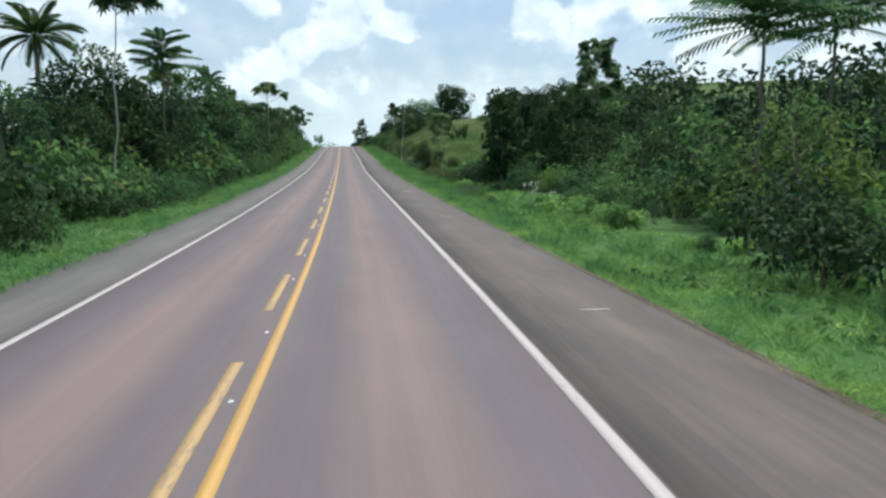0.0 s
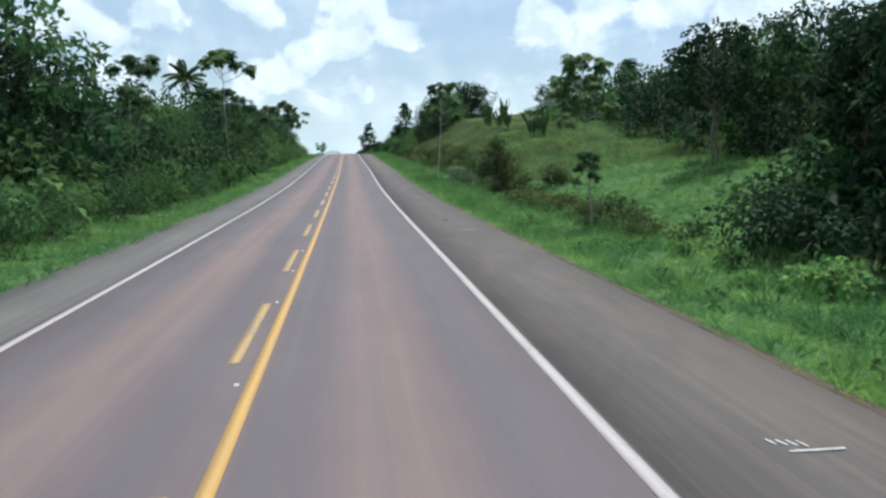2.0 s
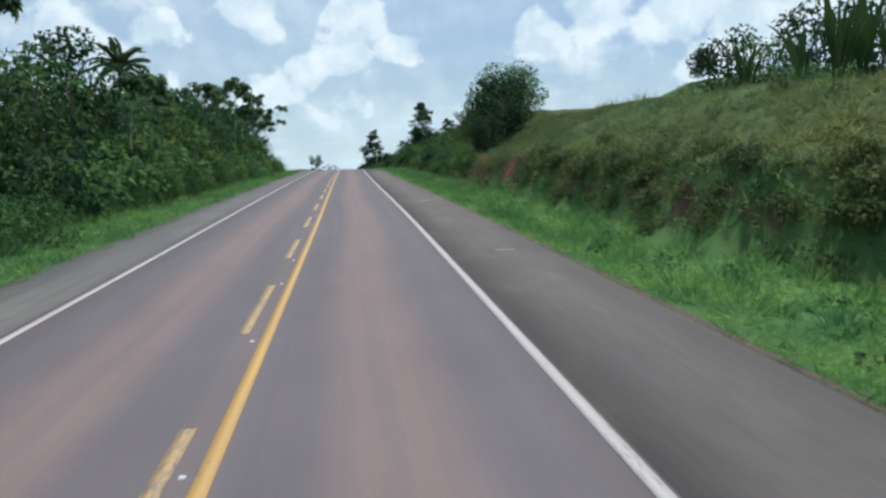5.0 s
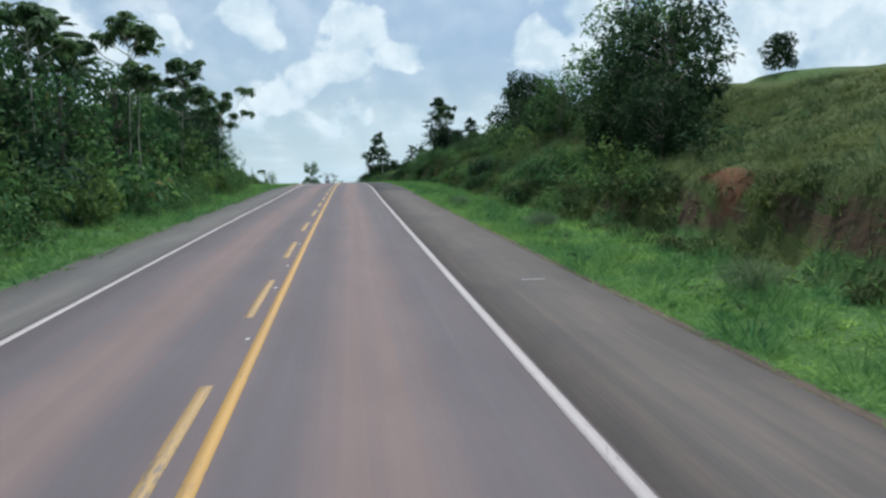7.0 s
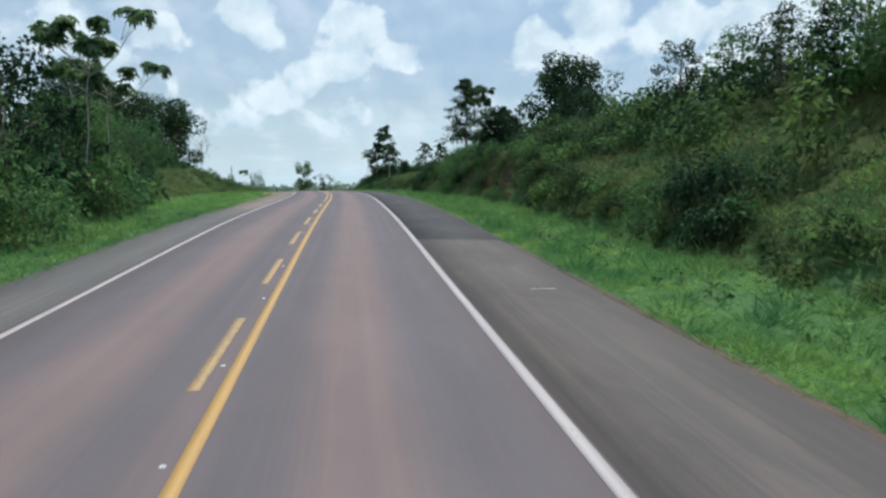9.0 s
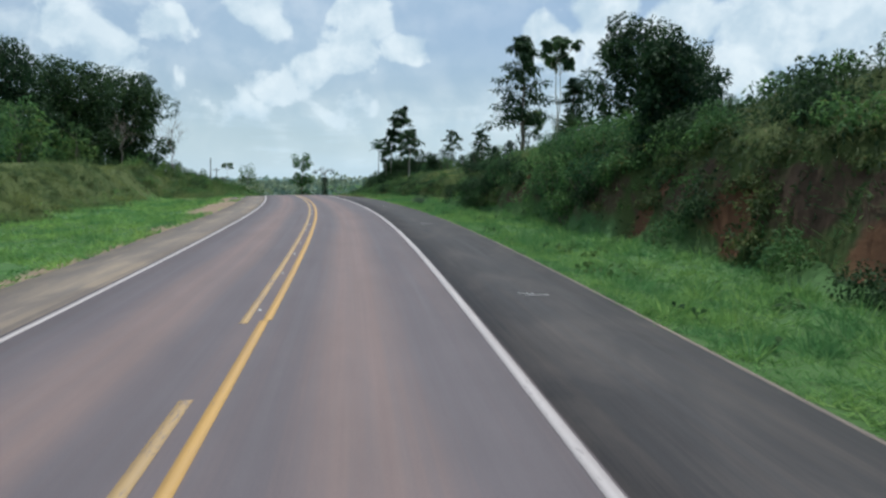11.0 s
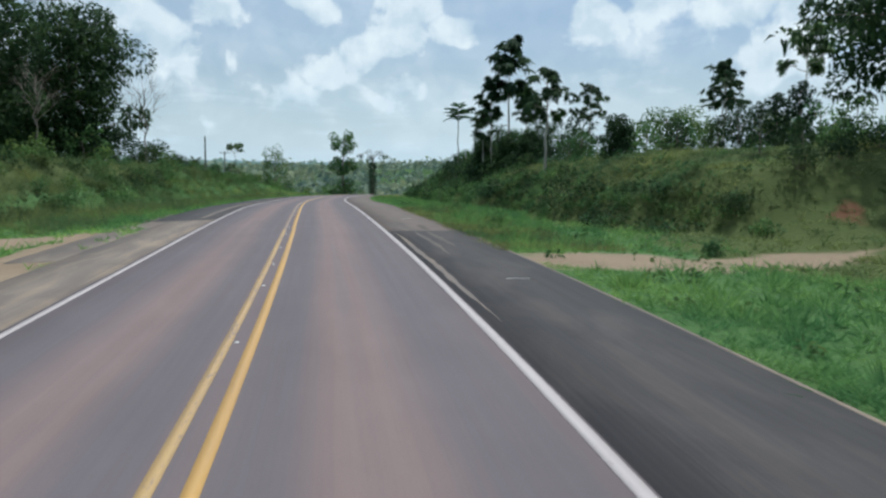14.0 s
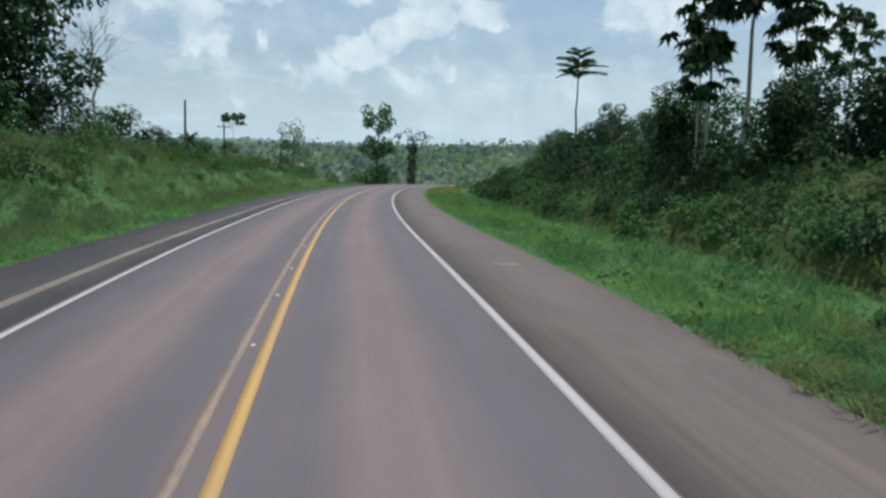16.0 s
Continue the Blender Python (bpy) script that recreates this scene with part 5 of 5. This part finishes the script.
while row_s < 440:
    plant(TREES[RNG.choice([0, 1, 1, 3])], row_s, RNG.uniform(21, 24.5), RNG.uniform(0.22, 0.34) + 0.22 * (row_s > 366))
    heaped("woodland", FAR_TREES[RNG.integers(3)], row_s + 1.5, RNG.uniform(25, 32), RNG.uniform(0.28, 0.42) + 0.2 * (row_s > 372))
    row_s += RNG.uniform(3.0, 4.6)
for i in range(6):
    heaped("woodland", FAR_TREES[2], RNG.uniform(262, 300), RNG.uniform(32, 40), RNG.uniform(0.35, 0.55))
for i in range(150):
    s = RNG.uniform(98, 304)
    up = cut_face(np.array(s), np.array(0.0))
    if up[1] > 0.7 and not 163 < s < 169 and not 177.5 < s < 180.5:
        heaped("bank_scrub", SCRUB, s, float(up[2]) - RNG.uniform(0.1, 1.2), RNG.uniform(0.4, 0.8))
for s0, s1, gap, low, high, kinds in ((322, 350, 1.1, 0.22, 0.42, (0, 2, 3)), (350, 425, 1.25, 0.42, 0.75, (0, 1, 1, 3)), (284, 303, 0.8, 0.2, 0.42, (0, 1, 3)), (240, 252, 1.6, 0.3, 0.55, (1, 1, 0)), (262, 283, 1.2, 0.35, 0.65, (0, 1, 3)), (184, 240, 1.7, 0.35, 0.7, (0, 1, 1, 3))):
    for s in np.arange(s0, s1, gap):
        lip = float(cut_face(np.array(s), np.array(0.0))[2])
        heaped("bank_scrub", FAR_SHRUBS[RNG.choice(kinds)], s + RNG.uniform(-0.4, 0.4), lip - RNG.uniform(0.0, 1.0), RNG.uniform(low, high))
for i in range(70):
    heaped("bank_scrub", FAR_SHRUBS[RNG.choice([0, 2, 3])], RNG.uniform(326, 430), RNG.uniform(-17.5, -13.0), RNG.uniform(0.22, 0.45), 0.8)
for i in range(60):
    heaped("bank_scrub", SCRUB if i % 2 else FAR_SHRUBS[RNG.choice([0, 3])], RNG.uniform(334, 425), RNG.uniform(-15.5, -10.8), RNG.uniform(0.3, 0.6) * (1.0 if i % 2 else 0.6))
for i in range(50):
    heaped("bank_scrub", SCRUB, RNG.uniform(262, 330), RNG.uniform(-19.5, -15.5), RNG.uniform(0.35, 0.7), 0.75)
for i in range(40):
    heaped("bank_scrub", SCRUB, RNG.uniform(112, 202), RNG.uniform(14.5, 26), RNG.uniform(0.25, 0.55), 0.7)
for i in range(18):
    heaped("woodland", FAR_SHRUBS[RNG.choice([0, 1, 2, 3])], RNG.uniform(323, 336), RNG.uniform(27, 40), RNG.uniform(0.45, 0.85))
# left bank past the forest
for i in range(30):
    heaped("bank_scrub", FAR_SHRUBS[RNG.integers(4)], RNG.uniform(330, 452), RNG.uniform(-16, -13.5), RNG.uniform(0.5, 0.9))
for i in range(70):
    heaped("bank_scrub", FAR_SHRUBS[RNG.integers(4)], RNG.uniform(330, 455), RNG.uniform(-24, -15), RNG.uniform(0.5, 1.0))
for i in range(36):
    heaped("bank_scrub", SCRUB, RNG.uniform(330, 420), RNG.uniform(-19, -14), RNG.uniform(0.6, 1.1))
for i in range(34):
    heaped("woodland", FAR_TREES[RNG.integers(3)], RNG.uniform(270, 420), RNG.uniform(-50, -30), RNG.uniform(0.7, 1.1))
plant(WIDE_UMBRELLA, 430.4, -17.6, 0.66)
plant(PALM, 459.6, -34.9, 0.36)
for i in range(16):
    plant(TREES[RNG.integers(5)], RNG.uniform(396, 470), RNG.uniform(-26, -15), RNG.uniform(0.25, 0.45))

# ---- beyond the bend: trees in the dip and single ones against the sky
def far_plant(proto, x, y, size, tall=1.0):
    z = ground_at(x, y)[0][0]
    m = Matrix.Translation((x, y, z)) @ Matrix.Rotation(RNG.uniform(0, 6.28), 4, "Z") @ Matrix.Diagonal((size, size, size * tall, 1))
    return copy_thing(proto, m)


LONE = broadleaf_tree(381, 12.5, 2.5, 0.32, M_LEAF, 0.5, 27, 90, 0.75, tiers=((0.02, 0.22, 1.0), (0.36, 0.55, 0.75), (0.68, 0.93, 0.95)), label="lone tall tree with a two-tiered crown")
x, y = -28.4, 479.0
LONE.matrix_world = Matrix.Translation((x, y, ground_at(x, y)[0][0])) @ Matrix.Scale(1.3, 4)
VINE = vine_column(382, 7.0)
x, y = -22.8, 500.0
VINE.matrix_world = Matrix.Translation((x, y, ground_at(x, y)[0][0])) @ Matrix.Scale(1.45, 4)
far_plant(TREES[4], -46.5, 487, 1.15, 1.6)
for i in range(46):
    x, y = RNG.uniform(-130, 70), RNG.uniform(515, 700)
    heaped("woodland", FAR_TREES[2] if i % 3 else FAR_SHRUBS[2], 0, 0, RNG.uniform(0.28, 0.5), 1.0, (x, y, ground_at(x, y)[0][0]))
for i in range(34):
    s, u = RNG.uniform(440, 520), -RNG.uniform(9, 34)
    heaped("bank_scrub", FAR_SHRUBS[RNG.choice([2, 2, 3])], s, u, RNG.uniform(0.4, 0.85))
for i in range(16):
    heaped("bank_scrub", FAR_SHRUBS[RNG.choice([2, 0, 3])], RNG.uniform(425, 500), RNG.uniform(10, 24), RNG.uniform(0.5, 0.9))
heap_up("woodland", "dense green tropical woodland behind the verge", "woodland")
heap_up("bank_scrub", "tangled green scrub on the road bank", "scrub")


def far_woods():
    """Small crowns on the ridges beyond the valley."""
    rng = np.random.default_rng(77)
    n = 9000
    y = 560 + 620 * rng.uniform(0, 1, n) ** 1.1
    x = rng.uniform(-0.62, 0.62, n) * (y - 150)
    z = ground_at(x, y)[0]
    size = rng.uniform(1.8, 4.4, n) * np.where(rng.uniform(0, 1, n) < 0.05, 1.7, 1.0)
    k = 6
    d = unit(rng.normal(size=(n, k, 3)))
    d[..., 2] = np.abs(d[..., 2]) * 1.3
    p = np.stack([x, y, z + size * 0.9], 1)[:, None] + d * size[:, None, None] * 0.8
    way = unit(rng.normal(size=(n, k, 3)))
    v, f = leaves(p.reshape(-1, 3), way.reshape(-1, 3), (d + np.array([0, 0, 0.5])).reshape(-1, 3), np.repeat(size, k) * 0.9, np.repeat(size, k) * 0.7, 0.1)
    # These crowns use the leaf colour that carries the painted haze.
    ob = new("far_woods", mesh_of("far_woods", v, f, M_FAR_HAZED))
    tagged(ob, "green woods on far ridges with haze painted into the leaves", "woodland", kind="stuff")


far_woods()


# ---- grass
def grass(name, label, s0, s1, lo, hi, density, tall, mat, wide=0.03, blades=4, lumps=1.0, seed=0):
    """Blades over a strip beside the road."""
    rng = np.random.default_rng(900 + seed)
    n = int((s1 - s0) * abs(hi - lo) * density)
    s, u = rng.uniform(s0, s1, n), rng.uniform(min(lo, hi), max(lo, hi), n)
    keep = rng.uniform(0, 1, n) < 0.84 + 0.16 * ruffle(s, u, 1.6, seed)
    for ps, pu, a, b in BARE_SOIL:
        keep &= (np.hypot((s - ps) / a, (u - pu) / b) > 0.85 + 0.3 * ruffle(s, u, 0.8)) 
    up, face, _ = cut_face(s, u)
    keep &= (up < 0.12) | (up > 0.9) | (u < 0) | (face < 0.5) | (rng.uniform(0, 1, n) < 0.6)
    s, u = s[keep], u[keep]
    high = tall * (0.78 + 0.50 * lumps * ruffle(s, u, 1.5, 1.0 + seed) + 0.22 * ruffle(s, u, 0.6, 4.0))
    high = np.clip(high, 0.12, None) * np.where(rng.uniform(0, 1, len(s)) < 0.05, 1.7, 1.0)
    s, u, high = np.repeat(s, blades), np.repeat(u, blades), np.repeat(high, blades)
    n = len(s)
    base = ground_point(s + rng.normal(size=n) * 0.06, u + rng.normal(size=n) * 0.06, 0.0)
    way = np.array([0, 0, 0.62]) + rng.normal(size=(n, 3)) * np.array([0.75, 0.75, 0.1])
    face = unit(rng.normal(size=(n, 3)) * 0.7 + np.array([0, -0.3, 1.2]))
    way = unit(way)
    side = unit(np.cross(way, face)) * (wide * rng.uniform(0.6, 1.3, n))[:, None] * 0.5
    long_ = (high * rng.uniform(0.6, 1.3, n))[:, None]
    v = np.stack([base - side, base + side, base + way * long_ - np.array([0, 0, 0.2]) * long_], 1).reshape(-1, 3)
    f = np.arange(len(v)).reshape(-1, 3)
    ob = new(name, mesh_of(name, v, f, mat))
    return tagged(ob, label, "grass", kind="stuff")


BARE_SOIL = [(315.6, 9.5, 2.2, 4.4), (317.0, 15.0, 1.3, 4.0), (296, -6.6, 13, 1.6), (318, -7.0, 11, 1.3), (326, -12, 4.0, 5.0), (322, -20, 3.5, 7.0), (321.3, 26.0, 1.0, 3.0), (178.8, 13.4, 1.5, 0.9), (166.5, 13.2, 2.4, 1.1), (266, 13.7, 1.3, 0.8), (259.8, 13.6, 1.0, 0.7), (253.2, 13.4, 1.3, 0.8), (281.3, 12.4, 0.9, 0.5), (299.3, 15.2, 1.1, 0.8)]
VERGE, BANK = "lush green grass along the shoulder", "long olive and straw grass on the bank"
grass("verge_grass", VERGE, -6, 240, 6.62, 8.6, 52, 0.36, M_GRASS, 0.020, 5, 1.0, 1)
grass("verge_grass", VERGE, -6, 240, 8.6, 12.6, 18, 0.42, M_GRASS, 0.036, 5, 1.0, 1)
grass("verge_grass", VERGE, 240, 400, 6.72, 9.0, 46, 0.36, M_GRASS, 0.021, 5, 1.0, 2)
grass("verge_grass", VERGE, 240, 430, 9.0, 14.6, 15, 0.42, M_GRASS, 0.040, 5, 1.0, 2)
grass("verge_grass", VERGE, -6, 245, -5.5, -10.8, 17, 0.46, M_GRASS, 0.036, 5, 1.0, 3)
grass("verge_grass", VERGE, 245, 330, -6.0, -17.0, 15, 0.42, M_GRASS, 0.044, 4, 1.0, 4)
grass("verge_grass", VERGE, 330, 460, -6.75, -15, 14, 0.42, M_GRASS, 0.050, 4, 1.0, 5)
grass("meadow_grass", "green meadow grass on the slope", 60, 128, 12.5, 29, 12, 0.5, M_GRASS, 0.053, 5, 0.8, 6)
grass("bank_grass", BANK, 96, 168, 11.4, 15.0, 14, 0.6, M_MEADOW, 0.046, 5, 1.0, 7)
grass("meadow_grass", "green meadow grass on the slope", 96, 168, 14.6, 28, 11, 0.45, M_MEADOW, 0.053, 5, 0.8, 11)
grass("bank_grass", BANK, 168, 240, 11.6, 26, 14, 0.62, M_DRY_GRASS, 0.050, 5, 1.0, 7)
grass("bank_grass", "green grass in a glade on the bank", 203.5, 218, 12.2, 18.4, 26, 0.5, M_GRASS, 0.04, 5, 1.0, 18)
grass("meadow_grass", "green grass round the dirt track", 302, 346, 14, 32, 10, 0.42, M_MEADOW, 0.050, 5, 0.8, 12)
grass("bank_grass", BANK, 238, 281, 13.0, 24, 11, 0.6, M_DRY_GRASS, 0.050, 5, 1.0, 8)
grass("bank_grass", "green grass over the end of the bank", 281, 306, 12.6, 24, 19, 0.5, M_MEADOW, 0.045, 5, 1.0, 16)
grass("bank_grass", "green grass on top of the bank", 325, 372, 15.4, 21.5, 14, 0.45, M_MEADOW, 0.05, 5, 1.0, 17)
grass("bank_grass", BANK, 252, 470, -15.5, -22, 12, 0.6, M_MEADOW, 0.053, 5, 1.0, 9)
grass("track_grass", "straw-coloured grass beside the dirt track", 318, 346, 6.4, 10.5, 34, 0.46, M_STRAW, 0.033, 5, 1.0, 10)
grass("meadow_grass", "green meadow grass on the slope", 76, 170, 28, 44, 5, 0.5, M_MEADOW, 0.09, 4, 0.8, 13)


def weeds(name, label, s0, s1, lo, hi, count, size, mat, seed):
    """Low leafy tufts, joined."""
    rng = np.random.default_rng(700 + seed)
    s, u = rng.uniform(s0, s1, count), rng.uniform(lo, hi, count)
    p = ground_point(s, u)
    pieces = [clump(rng, q + np.array([0, 0, k * 0.35]), k, 21, 0.19, 0.095, 0.3, 0.7) for q, k in zip(p, size * rng.uniform(0.5, 1.5, count))]
    v, f = gather(pieces)
    return tagged(new(name, mesh_of(name, v, f, mat)), label, "weeds", kind="stuff")


weeds("verge_weeds", "low leafy weeds in the verge grass", -5, 430, 7.2, 12.5, 420, 0.26, M_LEAF_LIGHT, 1)
weeds("verge_weeds", "low leafy weeds in the verge grass", -5, 240, -10.8, -6.6, 220, 0.28, M_LEAF_LIGHT, 2)
weeds("bank_creepers", "creeping leafy plants over the bank", 276, 302, 12.8, 20.5, 320, 0.42, M_LEAF, 3)
weeds("bank_creepers", "creeping dark leafy plants over the cut bank", 236, 278, 12.8, 20.5, 480, 0.45, M_LEAF_DARK, 8)
weeds("bank_creepers", "creeping leafy plants over the bank", 324, 430, 13.6, 16.6, 850, 0.45, M_LEAF_DARK, 4)
weeds("bank_creepers", "creeping leafy plants over the bank", 324, 420, 13.8, 19, 800, 0.38, M_LEAF, 7)
weeds("bank_creepers", "creeping leafy plants over the bank", 184, 240, 12.2, 20, 300, 0.4, M_LEAF, 5)
weeds("bank_creepers", "creeping leafy plants over the bank", 262, 455, -21, -14, 300, 0.36, M_OLIVE, 6)



def tussocks(name, label, s0, s1, lo, hi, count, size, mat, seed):
    """Domed tufts of arching blades, joined."""
    rng = np.random.default_rng(500 + seed)
    s, u = rng.uniform(s0, s1, count), lo + (hi - lo) * rng.uniform(0, 1, count)
    keep = np.ones(count, bool)
    for ps, pu, a, b in BARE_SOIL:
        keep &= np.hypot((s - ps) / a, (u - pu) / b) > 1.15
    at = ground_point(s[keep], u[keep], -0.05)
    k, n = len(at), 66
    big = (size * rng.uniform(0.55, 1.4, k))[:, None, None]
    d = unit(rng.normal(size=(k, n, 3)) * np.array([1, 1, 0.55]) + np.array([0, 0, 0.55]))
    d[..., 2] = np.abs(d[..., 2])
    base = at[:, None] + d * big * np.array([0.55, 0.55, 0.45])
    side = unit(np.cross(d, rng.normal(size=(k, n, 3)))) * 0.013
    tip = base + (d + np.array([0, 0, 0.35])) * big * rng.uniform(0.35, 0.75, (k, n, 1))
    v = np.stack([base - side, base + side, tip], 2).reshape(-1, 3)
    return tagged(new(name, mesh_of(name, v, np.arange(len(v)).reshape(-1, 3), mat)), label, "grass", kind="stuff")


tussocks("grass_tussocks", "rounded tufts of lush grass on the verge", -4, 240, 6.9, 11.5, 900, 0.5, M_GRASS, 1)
tussocks("grass_tussocks", "rounded tufts of lush grass on the verge", 240, 420, 7.2, 12.5, 620, 0.46, M_GRASS, 2)
tussocks("grass_tussocks", "rounded tufts of lush grass on the verge", -4, 470, -6.8, -11, 560, 0.45, M_GRASS, 3)
def lip_tufts():
    """Long grass that hangs over the lip of the cut face, joined."""
    rng = np.random.default_rng(617)
    s = rng.uniform(96, 303, 3000)
    s = s[np.interp(s, FACE[:, 0], FACE[:, 1]) > 0.6]
    _, face, lip = cut_face(s, np.zeros(len(s)))
    u = lip + rng.uniform(-0.35, 0.5, len(s))
    s, u = np.repeat(s, 6), np.repeat(u, 6)
    base = ground_point(s + rng.normal(size=len(s)) * 0.15, u, 0.02)
    way = np.array([-0.45, 0, 0.5]) + rng.normal(size=(len(s), 3)) * 0.65
    v, f = leaves(base, way, np.repeat([[0.2, 0.2, 1.0]], len(s), 0), rng.uniform(0.2, 0.7, len(s)), 0.028, 0.5, 0.1)
    tagged(new("lip_grass", mesh_of("lip_grass", v, f, M_DRY_GRASS)), "long grass hanging over the lip of the earth cutting", "grass", kind="stuff")


lip_tufts()
tussocks("grass_tussocks", "olive tufts of long grass on the bank", 96, 240, 12.5, 22, 520, 0.7, M_MEADOW, 4)
tussocks("grass_tussocks", "olive tufts of long grass on the bank", 255, 460, -15.5, -20.5, 420, 0.7, M_MEADOW, 5)
tussocks("grass_tussocks", "lumpy tufts of long grass on the bank", 326, 430, -8.5, -16.5, 620, 0.75, M_MEADOW, 6)
grass("bend_grass", "yellow-green sunlit grass beside the bend", 396, 480, -7.0, -13, 9, 0.4, M_STRAW, 0.06, 4, 1.0, 14)
grass("bend_grass", "yellow-green sunlit grass beside the bend", 396, 480, 6.9, 11, 9, 0.4, M_STRAW, 0.06, 4, 1.0, 15)

# ---- small things
def dry_weed(seed, high):
    """Bare stalks that end in curled, bleached leaves."""
    rng = np.random.default_rng(seed)
    stems, heads = [], []
    for i in range(3):
        end = np.array([rng.normal() * 0.35, rng.normal() * 0.35, high * rng.uniform(0.7, 1.0)])
        stems.append(bough(rng, (0, 0, -0.1), end, 0.018, 0.010, -0.1, 5))
        heads.append(clump(rng, end, 0.09, 6, 0.18, 0.1, 0.6, 0.8))
    return thing("dry_weed", "bleached dry weed with curled leaves in the verge", "weed", "dry weeds", [("stem", stems, M_TWIG, True), ("leaf_head", heads, M_DRY_LEAF, False)])


DRY = first(dry_weed(411, 1.15), 43.5, 12.0)
plant(DRY, 45.2, 12.6, 0.85)
plant(DRY, 41.8, 12.4, 0.7)


def tall_grass_clump(seed):
    rng = np.random.default_rng(seed)
    n = 420
    base = rng.normal(size=(n, 3)) * np.array([0.3, 0.3, 0.0])
    way = np.array([0, 0, 1.0]) + base * np.array([1.6, 1.6, 0]) + rng.normal(size=(n, 3)) * 0.22
    blades = leaves(base, way, unit(rng.normal(size=(n, 3))), rng.uniform(1.0, 1.9, n), 0.035, 0.35, 0.1)
    return thing("tall_grass_clump", "tall arching clump of blue-green grass", "grass clump", "grass clumps", [("leaf_tuft", [blades], M_PALE_BUSH, False)])


first(shrub(214, 0.75, 1.5, M_PALE_BUSH, 0.16, 9, 80, "rounded pale grey-green bush at the bank's foot"), 116.5, 11.3, 1.3)
CLUMP = first(tall_grass_clump(401), 109.8, 11.0, 0.85, 0.0, 1.4)
for s, u, size in ((187, 9.4, 0.6), (172, 10.2, 0.7), (52, 9.6, 0.8), (205, 8.6, 0.55), (304, 9.8, 0.6)):
    plant(CLUMP, s, u, size)


def utility_pole(high, arm):
    root = tagged(new("utility_pole"), "weathered wooden utility pole", "pole", "utility poles")
    v, f = tube([(0, 0, -0.4), (0, 0, high * 0.5), (0.02, 0, high)], [0.15, 0.13, 0.10], 10)
    part("shaft", mesh_of("shaft", v, f, M_POLE, None, True), root)
    if arm:
        bar = part("crossarm", box_mesh("crossarm", (2.0, 0.1, 0.12), M_POLE, 0.01), root)
        bar.matrix_basis = Matrix.Translation((0, 0.1, high - 0.5))
        for x in (-0.85, 0.0, 0.85):
            v, f = tube([(0, 0, 0), (0, 0, 0.1), (0, 0, 0.2)], [0.03, 0.05, 0.02], 8)
            cap = part("insulator", mesh_of("insulator", v, f, M_CONCRETE, None, True), root)
            cap.matrix_basis = Matrix.Translation((x, 0.1, high - 0.38))
    return root


first(utility_pole(6.6, False), 416.8, -19.3)
first(utility_pole(7.2, True), 446, -24)


def tyre_scrap():
    a = np.linspace(0, 1.2, 8)
    top = np.stack([np.cos(a) * 0.55 - 0.4, np.sin(a) * 0.5 - 0.28, 0.015 + 0.05 * np.sin(a * 2.5)], 1)
    inner = top + np.array([-0.06, -0.05, 0.0])
    low, low_in = top - np.array([0, 0, 0.02]), inner - np.array([0, 0, 0.02])
    v = np.stack([low, top, inner, low_in], 1).reshape(-1, 3)
    f = []
    for i in range(7):
        for j in range(4):
            f.append((i * 4 + j, i * 4 + (j + 1) % 4, i * 4 + 4 + (j + 1) % 4, i * 4 + 4 + j))
    return mesh_of("tyre_scrap", v, np.array(f), M_RUBBER)


scrap = tagged(new("tyre_scrap", tyre_scrap()), "curled black strip of shed tyre on the shoulder", "tyre scrap")
scrap.matrix_world = on_road(76.2, 5.1, -0.5, 0.008) @ Matrix.Diagonal((0.7, 0.35, 0.6, 1))
